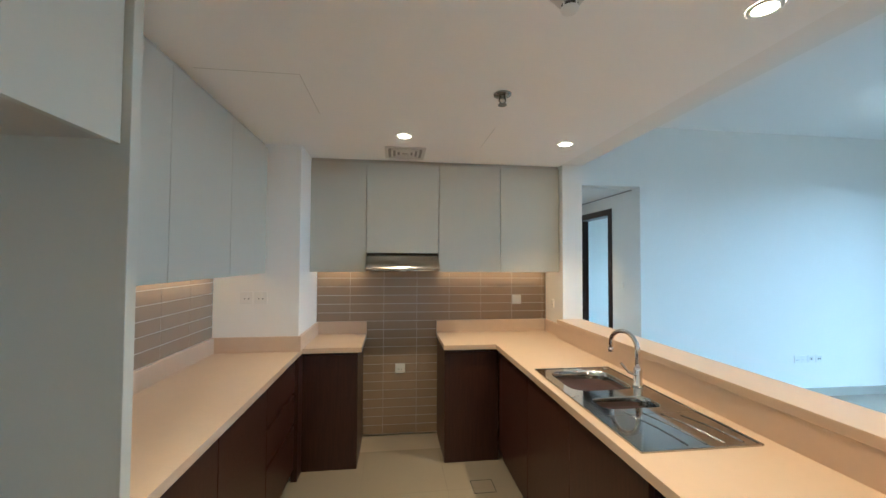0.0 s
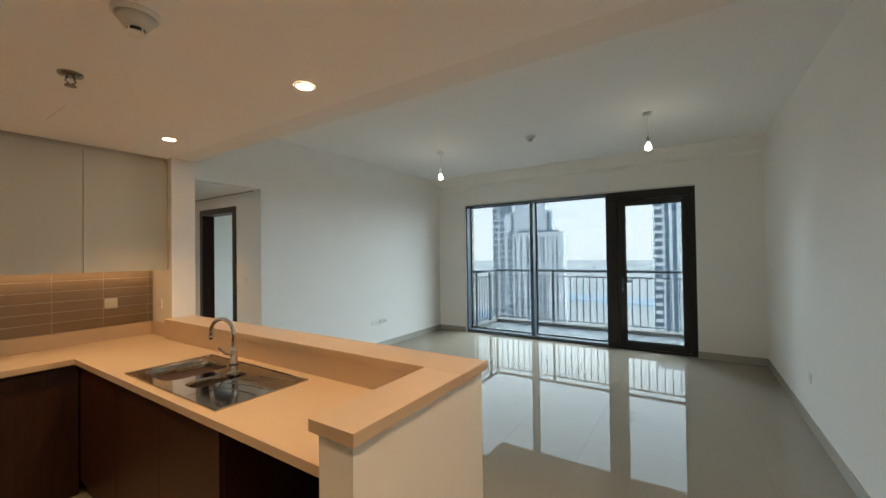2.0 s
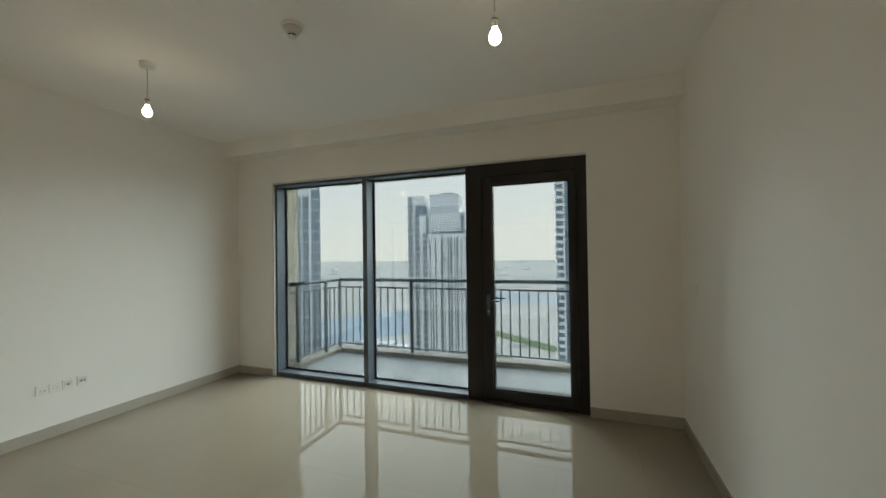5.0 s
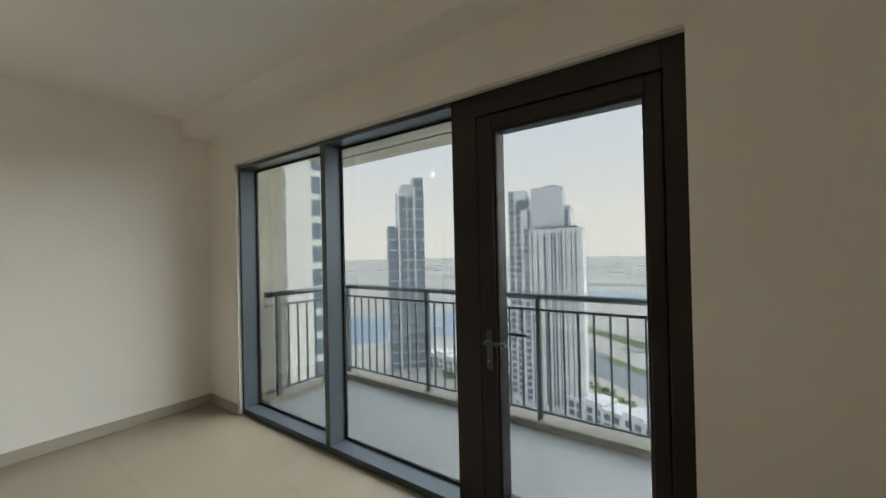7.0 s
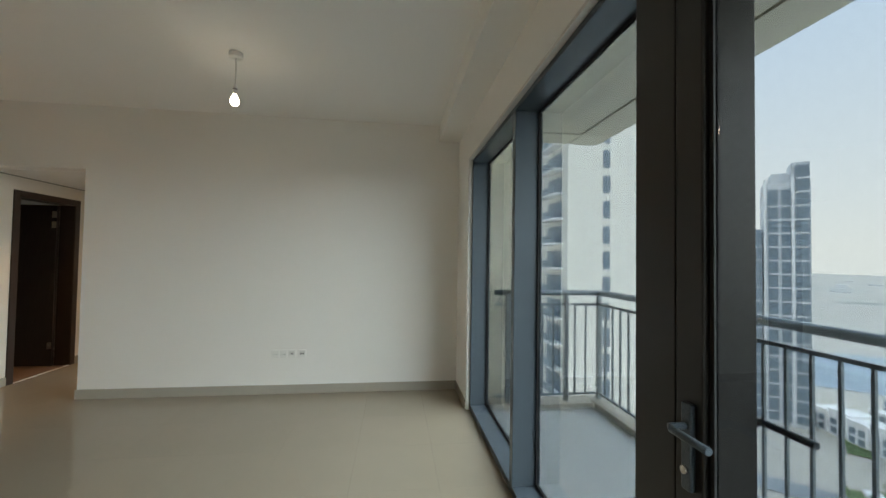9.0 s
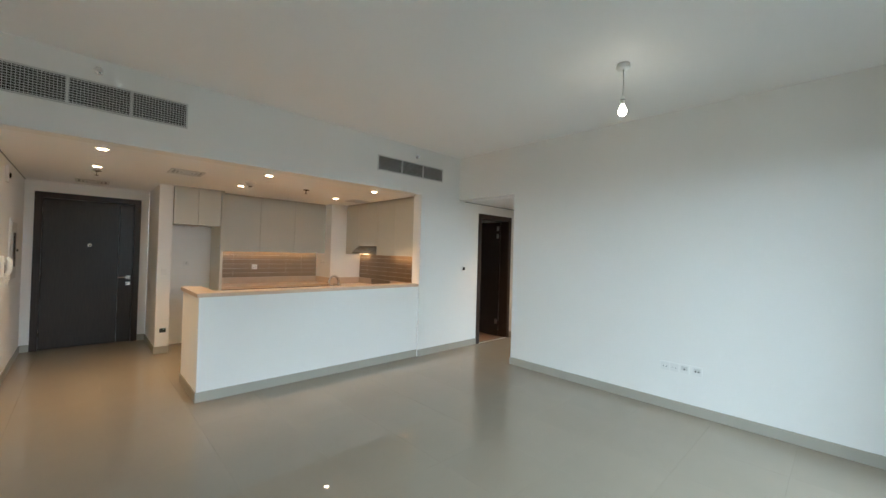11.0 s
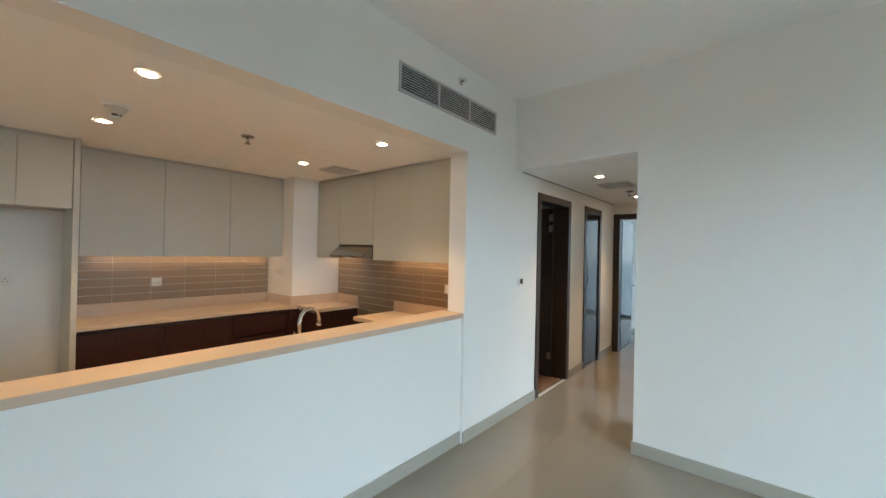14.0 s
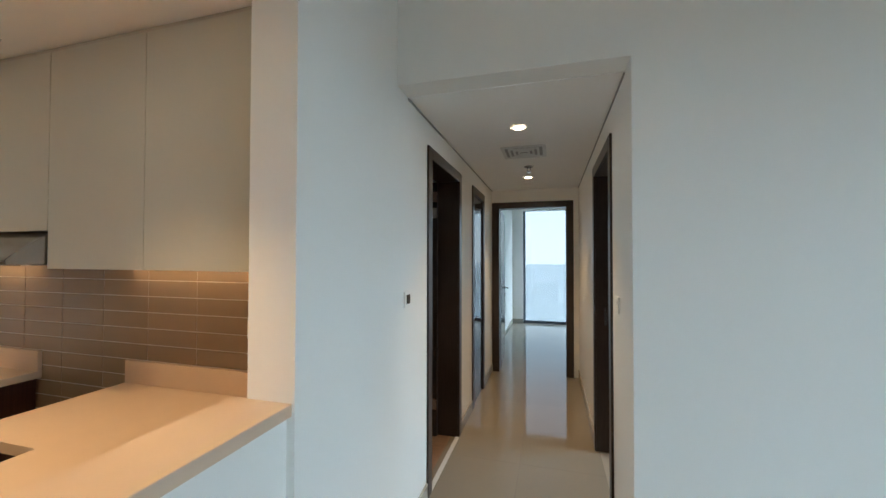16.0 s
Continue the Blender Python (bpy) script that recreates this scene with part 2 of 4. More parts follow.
      M_WALL, "white corridor wall with a door opening", "wall")
E0, E1 = 1.90, 2.82
solid("wall_corridor_end", boxes((1.0, E0, YEND, YEND + T, 0, 2.9), (E1, 6.0, YEND, YEND + T, 0, 2.9), (E0, E1, YEND, YEND + T, DH, 2.9)), M_WALL, "white wall around the bedroom door", "wall")
solid("wall_hob", boxes((XL - T, 1.65, YHOB + 0.010, YHOB + T, 0, LOW)), M_JOINT, "kitchen wall behind the cooker space", "wall")
solid("wall_kitchen_side", boxes((XL - T, XL - 0.010, 0.5, YHOB + 0.010, 0, LOW)), M_JOINT, "kitchen side wall behind the long counter", "wall")
solid("wall_pilaster", boxes((XL - 0.010, -0.5, 2.98, YHOB + 0.010, 0, LOW), bev=0.003), M_WALL, "white plastered kitchen corner pillar", "pillar")
solid("wall_entry_return", boxes((XDOOR, -0.55, 0.335, 0.50, 0, LOW), bev=0.003), M_WALL, "white wall end beside the fridge space", "wall")
ED = (-0.91, 0.18)
solid("wall_entry_door", boxes((XDOOR - T, XDOOR, YENT - T, ED[0], 0, LOW), (XDOOR - T, XDOOR, ED[1], 0.335, 0, LOW), (XDOOR - T, XDOOR, ED[0], ED[1], 2.23, LOW)),
      M_WALL, "white wall around the entrance door", "wall")
# added backing that keeps outside light out of the door gaps
solid("wall_door_backing", boxes((XDOOR - T - 0.1, XDOOR - T - 0.01, YENT - T, 0.335, 0, LOW)), M_WALL, "unseen backing wall that blocks light behind the entrance door", "wall")
# hidden lid over the cupboard, added against a light leak
solid("ceiling_cupboard", boxes((1.1, 1.65, 6.0, 6.8, 2.6, 2.7)), M_CEIL, "unseen cupboard ceiling added to stop stray light", "ceiling")
solid("wall_entry_side", boxes((XDOOR - T, XW, YENT - T, YENT, 0, LOW), (XW - 0.12, XW, YS, YENT - T, 0, LOW)), M_WALL, "white entry wall with intercom and distribution board", "wall")
solid("ceiling_living", boxes((XW, XE + 0.23, YS - T, YN + T, CEIL, CEIL + 0.15)), M_CEIL, "white painted plaster ceiling", "ceiling")
# out of view; added so no sun or sky leaks in from above
solid("ceiling_light_stop", boxes((XDOOR - 0.4, XE + 0.22, YS - T - 0.1, 11.4, CEIL + 0.155, CEIL + 0.36)), M_CEIL, "unseen storey slab added above the rooms to block light", "ceiling")
solid("ceiling_kitchen", boxes((XDOOR - T, 1.65, YENT - T, YHOB + T, LOW, LOW + 0.15)), M_CEIL, "white lowered kitchen and entry ceiling", "ceiling")
solid("ceiling_corridor", boxes((XW, XC, YN + T, YEND, LOW - 0.005, LOW + 0.1)), M_CEIL, "white lowered corridor ceiling", "ceiling")

# raised grey strips carry the shade of the recessed ceiling joint
solid("trim_shadow_gap", boxes((XW, XW + 0.006, YN + T, YEND, LOW - 0.016, LOW - 0.005), (XC - 0.006, XC, YN + T, YEND, LOW - 0.016, LOW - 0.005), (XDOOR, 1.65, YENT, YENT + 0.006, LOW - 0.011, LOW)), M_THROAT, "thin grey strip painted as joint shade under the lowered ceiling", "shadow joint")

# rooms glimpsed beyond doors
solid("wall_bathroom", boxes((-0.2, 1.65, YHOB + T, YHOB + T + 0.1, 0, 2.6), (-0.3, -0.2, YHOB + T, 6.0, 0, 2.6), (-0.2, 1.65, 5.9, 6.0, 0, 2.6)), M_WALL, "pale wall of the room beyond the corridor", "wall")
solid("ceiling_bathroom", boxes((-0.3, 1.65, YHOB + T, 6.0, 2.6, 2.7)), M_CEIL, "white ceiling of the unlit room", "ceiling")
solid("floor_bathroom", boxes((-0.3, 1.83, YHOB + T, 6.0, -0.06, -0.004)), M_WOODFLOOR, "brown floor of the unlit room", "floor")
solid("wall_cupboard", boxes((1.2, 1.65, 6.0, 6.1, 0, 2.6), (1.1, 1.2, 6.0, 6.8, 0, 2.6), (1.2, 1.65, 6.7, 6.8, 0, 2.6)), M_WALL, "inside of the corridor cupboard", "wall")
solid("wall_second_room", boxes((XC + T, 6.0, 7.22, YEND, 0, 2.6), (6.0, 6.15, YN + T, 4.9, 0, 2.6), (6.0, 6.15, 6.8, YEND, 0, 2.6), (6.0, 6.15, 4.9, 6.8, 2.4, 2.6)), M_WALL, "pale wall of the room opposite", "wall")
solid("ceiling_second_room", boxes((XC + T, 6.15, YN + T, YEND, 2.6, 2.7)), M_CEIL, "white ceiling of the room opposite", "ceiling")
BW = 11.2
solid("wall_bedroom", boxes((1.6, 1.74, YEND + T, BW + 0.2, 0, 2.9), (5.5, 5.65, YEND + T, BW + 0.2, 0, 2.9), (1.74, 1.98, BW, BW + 0.2, 0, 2.9), (1.98, 5.5, BW, BW + 0.2, 2.6, 2.9)),
      M_WALL, "white bedroom wall beside the full-height window", "wall")
solid("ceiling_bedroom", boxes((1.6, 5.65, YEND + T, BW + 0.2, 2.9, 3.0)), M_CEIL, "white bedroom ceiling", "ceiling")

# floor base
floor = solid("floor", boxes((XDOOR - T, XE + 0.02, YS - T, YN + T, -0.12, -0.009), (XW, 6.15, YN + T, BW, -0.12, -0.009)), M_GROUT, "polished beige porcelain tiled floor", "floor")

# skirting
SK, ST = 0.10, 0.012
solid("baseboard", boxes((XC, XE, YN - ST, YN, 0, SK), (XW, XE, YS, YS + ST, 0, SK), (XE - ST, XE, YS + ST, W0, 0, SK), (XE - ST, XE, W1, YN - ST, 0, SK),
      (XW, XW + ST, 3.24, D1[0] - 0.05, 0, SK), (XW, XW + ST, D1[1] + 0.05, D2[0] - 0.05, 0, SK), (XW, XW + ST, D2[1] + 0.05, YEND, 0, SK),
      (XC - ST, XC, YN - ST, D3[0] - 0.05, 0, SK), (XC - ST, XC, D3[1] + 0.05, YEND, 0, SK),
      (1.80, 1.80 + ST, 0.41, 3.24, 0, SK), (0.985, 1.80 + ST, 0.41 - ST, 0.41, 0, SK),
      (XDOOR, XW, YENT, YENT + ST, 0, SK), (XDOOR, XDOOR + ST, YENT + ST, ED[0] - 0.05, 0, SK), (XDOOR, XDOOR + ST, ED[1] + 0.05, 0.335, 0, SK),
      (XDOOR + ST, -0.55, 0.335 - ST, 0.335, 0, SK), (-0.55, -0.55 + ST, 0.335 - ST, 0.5, 0, SK),
      (1.74, 1.74 + ST, YEND + T, BW, 0, SK), (1.74 + ST, 1.98, BW - ST, BW, 0, SK), (XC + T, 6.0, 7.208, 7.22, 0, SK), bev=0.002),
      M_SKIRT, "beige porcelain skirting", "skirting")


# ---- balcony window ----
XF, XG = 7.03, 7.20
win = thing("window_1", (7.1, 2.0, 0), "dark bronze aluminium floor-length balcony window with clear fixed panes", "window")
win["kind"] = "structure"
part("window_frame", boxes((XF, XG + 0.02, 3.395, W1, 0, WH), (XF, XG + 0.02, 0.742, 3.395, WH - 0.05, WH), (XF, XG + 0.02, 0.742, 3.395, 0, 0.055), bev=0.003), M_BRONZE, win)
part("mullion", boxes((XF, XG + 0.02, 2.0, 2.06, 0.055, WH - 0.05), bev=0.003), M_BRONZE, win)
for a, b in ((2.06, 3.395), (0.742, 2.0)):
    z0, z1 = 0.055, WH - 0.05
    g = 0.018
    part("gasket", boxes((XG - 0.012, XG + 0.004, a, a + g, z0, z1), (XG - 0.012, XG + 0.004, b - g, b, z0, z1), (XG - 0.012, XG + 0.004, a + g, b - g, z0, z0 + g), (XG - 0.012, XG + 0.004, a + g, b - g, z1 - g, z1)), M_RUBBER, win)
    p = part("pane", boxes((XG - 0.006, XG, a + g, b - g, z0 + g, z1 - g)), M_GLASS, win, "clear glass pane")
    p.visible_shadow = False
part("bead", boxes((XE + 0.002, XF, 3.44 - 0.02, 3.44, 0, WH), (XE + 0.002, XF, W0, 3.42, WH - 0.02, WH), bev=0.002), M_GRILLE, win, "pale sealant bead")

door = thing("door_1", (7.1, 0.1, 0), "closed dark bronze aluminium glazed balcony door", "door")
door["kind"] = "structure"
part("door_frame", boxes((XF + 0.016, XG + 0.02, 0.56, 0.742, 0, WH), (XF, XG + 0.02, W0, -0.425, 0, WH), (XF, XG + 0.02, -0.425, 0.56, 2.44, WH), (XF, XG + 0.02, -0.425, 0.56, 0, 0.03), bev=0.004), M_BRONZE_SHADED, door)
part("rebate", boxes((XF + 0.08, XG + 0.01, -0.43, -0.40, 0.03, 2.44), (XF + 0.08, XG + 0.01, 0.54, 0.565, 0.03, 2.44), (XF + 0.08, XG + 0.01, -0.40, 0.54, 2.42, 2.445), (XF + 0.08, XG + 0.01, -0.40, 0.54, 0.028, 0.05)), M_RUBBER, door)
part("leaf", boxes((XF + 0.012, XG, 0.455, 0.553, 0.035, 2.434), (XF + 0.012, XG, -0.418, -0.35, 0.035, 2.434), (XF + 0.012, XG, -0.35, 0.455, 2.35, 2.434), (XF + 0.012, XG, -0.35, 0.455, 0.035, 0.13), bev=0.005), M_BRONZE_SHADED, door)
part("gasket", boxes((XF + 0.03, XF + 0.05, 0.44, 0.455, 0.13, 2.35), (XF + 0.03, XF + 0.05, -0.35, -0.335, 0.13, 2.35), (XF + 0.03, XF + 0.05, -0.335, 0.44, 2.335, 2.35), (XF + 0.03, XF + 0.05, -0.335, 0.44, 0.13, 0.145)), M_RUBBER, door)
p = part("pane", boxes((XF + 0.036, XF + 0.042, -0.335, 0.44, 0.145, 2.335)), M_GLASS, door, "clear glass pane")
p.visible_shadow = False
bm = bmesh.new()
box(bm, XF - 0.006, XF + 0.012, 0.478, 0.512, 0.93, 1.16, bev=0.004)
hd = part("handle", tube(bm, [(XF, 0.495, 1.10), (XF - 0.05, 0.495, 1.10), (XF - 0.058, 0.48, 1.10), (XF - 0.058, 0.36, 1.10)], 0.010), M_BRONZE, door, "dark lever handle")
part("handle", tube(bmesh.new(), [(XG, 0.495, 1.10), (XG + 0.05, 0.495, 1.10), (XG + 0.058, 0.48, 1.10), (XG + 0.058, 0.36, 1.10)], 0.010), M_BRONZE, door, "dark outer lever handle")
part("lock_cylinder", lathe(bmesh.new(), [(0.011, XF - 0.014), (0.011, XF - 0.004)], (0, 0.495, 0.985), "x", 12), M_STEEL, door, "dark lock cylinder")

# ---- balcony ----
XR, YR, ZR = 8.42, 3.40, 1.20
solid("floor_balcony", boxes((XG + 0.05, XR + 0.12, -2.6, YR + 0.12, -0.3, 0.0)), M_BALC, "pale grey balcony floor", "balcony floor")
kerb = solid("trim_kerb", boxes((XR - 0.075, XR + 0.12, -2.6, YR + 0.12, 0, 0.03), (XG + 0.05, XR - 0.075, YR - 0.075, YR + 0.12, 0, 0.03)), M_BALC, "pale upstand under the railing", "kerb")
for a, b in ((2.06, YR + 0.13), (0.75, 2.06), (-0.56, 0.75), (-1.87, -0.56), (-2.6, -1.87)):
    piece("kerb_stone", mesh_of("kerb_stone", boxes((XR - 0.09, XR + 0.13, a + 0.003, b - 0.003, 0.03, 0.072), bev=0.006), M_KERB), kerb, (0, 0, 0))
piece("kerb_stone", mesh_of("kerb_stone", boxes((XG + 0.05, XR - 0.096, YR - 0.09, YR + 0.13, 0.03, 0.072), bev=0.006), M_KERB), kerb, (0, 0, 0))
solid("ceiling_balcony", boxes((XG + 0.05, 8.0, -2.6, 3.0, 2.76, 3.2), (8.012, 8.32, -2.6, 3.3, 2.75, 3.2), (XG + 0.05, 8.0, 3.012, 3.3, 2.75, 3.2), bev=0.004), M_RENDER, "cream balcony soffit with a shadow joint", "soffit")
solid("wall_facade", boxes((XE + 0.23, 7.62, 3.56, 5.2, -3, 6.0), (XE + 0.23, XE + 0.25, W1, 3.56, -0.3, 3.2), (XE + 0.23, XE + 0.25, -2.6, W0, -0.3, 3.2), (XE + 0.23, XE + 0.25, W0, W1, WH, 3.2)), M_RENDER, "cream rendered outer wall", "facade")
rail = thing("railing", (XR, 1.0, 0.075), "grey painted steel balcony railing with round handrail", "railing")
part("handrail", tube(bmesh.new(), [(XG + 0.08, YR, ZR), (XR - 0.02, YR, ZR), (XR, YR - 0.02, ZR), (XR, -2.6, ZR)], 0.03, 14), M_RAIL, rail)
part("rail_bar", boxes((XR - 0.012, XR + 0.012, -2.6, YR, ZR - 0.135, ZR - 0.11), (XG + 0.08, XR - 0.012, YR - 0.012, YR + 0.012, ZR - 0.135, ZR - 0.11), bev=0.002), M_RAIL, rail)
part("rail_bar", boxes((XR - 0.012, XR + 0.012, -2.6, YR, 0.13, 0.15), (XG + 0.08, XR - 0.012, YR - 0.012, YR + 0.012, 0.13, 0.15), bev=0.002), M_RAIL, rail)
for y in (YR, 2.06, 0.75, -0.56, -1.87):
    part("post", boxes((XR - 0.022, XR + 0.022, y - 0.022, y + 0.022, 0.075, ZR - 0.02), bev=0.003), M_RAIL, rail)
for x in (7.42, 8.05):
    part("post", boxes((x - 0.022, x + 0.022, YR - 0.022, YR + 0.022, 0.075, ZR - 0.02), bev=0.003), M_RAIL, rail)
bal = mesh_of("baluster", boxes((-0.008, 0.008, -0.008, 0.008, 0, ZR - 0.13 - 0.145)), M_RAIL)
for i in range(46):
    y = YR - 0.131 * (i + 1)
    if min(abs(y - q) for q in (2.06, 0.75, -0.56, -1.87)) > 0.04 and y > -2.6:
        piece("baluster", bal, rail, (0, y - 1.0, 0.145 - 0.075))
for i in range(7):
    x = 7.55 + 0.12 * i
    if abs(x - 8.05) > 0.04:
        piece("baluster", bal, rail, (x - XR, YR - 1.0, 0.145 - 0.075))


# ---- kitchen ----
ZT, ZB = 0.925, 0.888


def joined(bm):
    bmesh.ops.remove_doubles(bm, verts=bm.verts[:], dist=0.0005)
    return bm


top_l = thing("worktop", (-0.8, 2.2, ZB), "beige stone worktop along the side wall", "worktop", "kitchen worktops")
part("slab", joined(boxes((XL, -0.49, 1.15, 2.98, ZB, ZT), (-0.5, -0.055, 3.05, YHOB, ZB, ZT), (-0.5, -0.49, 2.98, 3.05, ZB, ZT))), M_STONE, top_l)
part("upstand", boxes((XL, XL + 0.02, 1.15, 2.98, ZT, 1.035), bev=0.002), M_STONE, top_l)
part("upstand", boxes((XL + 0.02, -0.48, 2.96, 2.98, ZT, 1.035), bev=0.002), M_STONE, top_l)
part("upstand", boxes((-0.5, -0.48, 2.98, YHOB, ZT, 1.035), bev=0.002), M_STONE, top_l)
part("upstand", boxes((-0.48, -0.055, YHOB - 0.02, YHOB, ZT, 1.035), bev=0.002), M_STONE, top_l)
top_r = thing("worktop", (1.3, 2.0, ZB), "beige stone worktop with an inset steel sink", "worktop", "kitchen worktops")
part("slab", joined(boxes((1.0, 1.66, 0.56, 1.64, ZB, ZT), (1.0, 1.075, 1.64, 2.28, ZB, ZT), (1.49, 1.66, 1.64, 2.28, ZB, ZT), (1.0, 1.66, 2.28, 3.05, ZB, ZT), (0.583, 1.66, 3.05, YHOB, ZB, ZT))), M_STONE, top_r)
part("upstand", boxes((1.595, 1.615, 0.58, 3.24, ZT, 1.048), (1.63, 1.65, 3.24, YHOB - 0.02, ZT, 1.035), bev=0.002), M_STONE, top_r)
part("upstand", boxes((1.0, 1.615, 0.56, 0.58, ZT, 1.048), bev=0.002), M_STONE, top_r)
part("upstand", boxes((0.583, 1.63, YHOB - 0.02, YHOB, ZT, 1.035), bev=0.002), M_STONE, top_r)
ledge = thing("bar_ledge", (1.74, 1.8, 1.048), "beige stone ledge capping the kitchen half wall", "bar ledge")
part("slab", boxes((1.592, 1.822, 0.387, 3.238, 1.048, 1.088), bev=0.003), M_STONE, ledge)
part("slab", boxes((0.965, 1.5918, 0.387, 0.585, 1.048, 1.088), bev=0.0005), M_STONE, ledge)


def base_unit(x0, x1, y0, y1, face, label, splits=1, drawers=False):
    """A floor cabinet; face names the side of its doors: +x, -x or -y."""
    c = thing("base_cabinet", ((x0 + x1) / 2, (y0 + y1) / 2, 0), label, "cabinet", "kitchen base cabinets")
    z0, z1, d = 0.09, ZB - 0.004, 0.02
    if face == "+x":
        part("body", boxes((x0, x1 - d - 0.001, y0, y1, 0.09, z1)), M_WENGE, c)
        part("plinth", boxes((x0, x1 - 0.05, y0, y1, 0, 0.089)), M_WENGE, c)
    elif face == "-x":
        part("body", boxes((x0 + d + 0.001, x1, y0, y1, 0.09, z1)), M_WENGE, c)
        part("plinth", boxes((x0 + 0.03, x1, y0, y1, 0, 0.089)), M_WENGE, c)
    else:
        part("body", boxes((x0, x1, y0 + d + 0.001, y1, 0, z1)), M_WENGE, c)
    for i in range(splits):
        if face == "-y":
            a, b = x0 + (x1 - x0) * i / splits + 0.0015, x0 + (x1 - x0) * (i + 1) / splits - 0.0015
            part("door", boxes((a, b, y0, y0 + d, 0, z1 - 0.02), bev=0.0015), M_WENGE, c)
            continue
        a, b = y0 + (y1 - y0) * i / splits + 0.0015, y0 + (y1 - y0) * (i + 1) / splits - 0.0015
        xa, xb = (x1 - d, x1) if face == "+x" else (x0, x0 + d)
        if drawers:
            for q0, q1 in ((z0, 0.40), (0.425, 0.62), (0.645, z1 - 0.022)):
                part("drawer_front", boxes((xa, xb, a, b, q0, q1), bev=0.0015), M_WENGE, c)
        else:
            part("door", boxes((xa, xb, a, b, z0, z1 - 0.022), bev=0.0015), M_WENGE, c)
    return c


base_unit(XL, -0.515, 1.15, 1.75, "+x", "dark wenge base cabinet with a plain door")
base_unit(XL, -0.515, 1.752, 2.35, "+x", "dark wenge base cabinet with a plain door")
base_unit(XL, -0.515, 2.352, 2.95, "+x", "dark wenge drawer cabinet with grip grooves", drawers=True)
base_unit(-0.5, -0.083, 3.08, YHOB - 0.01, "-y", "narrow dark wenge cabinet beside the cooker space")
base_unit(0.592, 1.03, 3.085, YHOB - 0.01, "-y", "dark wenge corner cabinet beside the cooker space")
base_unit(1.035, 1.66, 2.43, 3.08, "-x", "dark wenge base cabinet under the bar worktop")
base_unit(1.035, 1.66, 1.26, 2.428, "-x", "dark wenge sink cabinet with two doors", splits=2)
p = thing("corner_filler", (-0.51, 3.02, 0), "dark wenge filler in the kitchen corner", "filler")
part("board", boxes((-0.535, -0.49, 2.952, 3.078, 0, ZB - 0.004), bev=0.001), M_WENGE, p)
p = thing("end_panel", (1.3, 0.6, 0), "dark wenge panel closing the appliance space", "panel")
part("board", boxes((1.035, 1.66, 0.565, 0.585, 0, ZB - 0.004), bev=0.001), M_WENGE, p)
# black board: the darkness of the empty gap is put into its colour
p = thing("back_panel", (1.66, 0.9, 0), "black board standing in for shade in the empty appliance space", "panel")
part("board", boxes((1.60, 1.66, 0.587, 1.258, 0, ZB - 0.004)), M_DARK, p)


def wall_unit(x0, x1, y0, y1, z0, z1, face, label, splits=1):
    c = thing("wall_cabinet", ((x0 + x1) / 2, (y0 + y1) / 2, z0), label, "cabinet", "kitchen wall cabinets")
    d = 0.019
    if face == "+x":
        part("body", boxes((x0, x1 - d - 0.002, y0, y1, z0, LOW)), M_CARC, c)
    else:
        part("body", boxes((x0, x1, y0 + d + 0.002, y1, z0, LOW)), M_CARC, c)
    for i in range(splits):
        if face == "+x":
            a, b = y0 + (y1 - y0) * i / splits, y0 + (y1 - y0) * (i + 1) / splits
            part("door", boxes((x1 - d, x1, a + 0.0018, b - 0.0018, z0 - 0.012, z1), bev=0.0015), M_CAB, c)
        else:
            a, b = x0 + (x1 - x0) * i / splits, x0 + (x1 - x0) * (i + 1) / splits
            part("door", boxes((a + 0.0018, b - 0.0018, y0, y0 + d, z0 - 0.012, z1), bev=0.0015), M_CAB, c)
    return c


ZU = 1.505
for i in range(3):
    wall_unit(XL, -0.74, 1.18 + 0.6 * i, 1.78 + 0.6 * i, ZU, 2.41, "+x", "plain greige handleless wall cabinet by the side wall")
wall_unit(-0.5, -0.047, 3.30, YHOB - 0.01, ZU, 2.41, "-y", "narrow greige handleless wall cabinet")
wall_unit(-0.045, 0.563, 3.30, YHOB - 0.01, 1.665, 2.41, "-y", "short greige wall cabinet above the hood")
wall_unit(0.565, 1.645, 3.30, YHOB - 0.01, ZU, 2.41, "-y", "double greige handleless wall cabinet", splits=2)
wall_unit(XL, -0.49, 0.505, 1.108, 1.89, 2.41, "+x", "greige double cabinet above the empty fridge space", splits=2)
p = thing("tall_panel", (-0.8, 1.13, 0), "tall greige side panel of the fridge space", "panel")
part("board", boxes((XL, -0.47, 1.11, 1.148, 0, LOW), bev=0.002), M_CAB, p)
p = thing("filler", (-0.8, 1.165, ZU), "narrow greige filler strip beside the wall cabinets", "filler")
part("board", boxes((XL, -0.742, 1.15, 1.178, ZU - 0.012, 2.41)), M_CAB, p)
solid("wall_niche", boxes((XL - 0.010, XL, 0.5, 1.11, 0, LOW)), M_WALL, "painted back of the empty fridge space", "wall")
solid("wall_above_side", boxes((XL - 0.010, XL, 1.11, 2.98, ZU, LOW), (-0.5, 1.65, YHOB, YHOB + 0.010, ZU, LOW)), M_WALL, "painted wall behind the cabinets", "wall")

# hood
hood = thing("cooker_hood", (0.26, 3.4, 1.5), "slim stainless steel cooker hood over the cooker space", "cooker hood")
bm = bmesh.new()
prof = [(3.175, 1.513), (3.172, 1.528), (3.18, 1.540), (3.205, 1.562), (3.238, 1.590), (3.278, 1.620), (3.33, 1.652), (YHOB - 0.01, 1.652), (YHOB - 0.01, 1.513)]
va = [bm.verts.new((-0.04, y, z)) for y, z in prof]
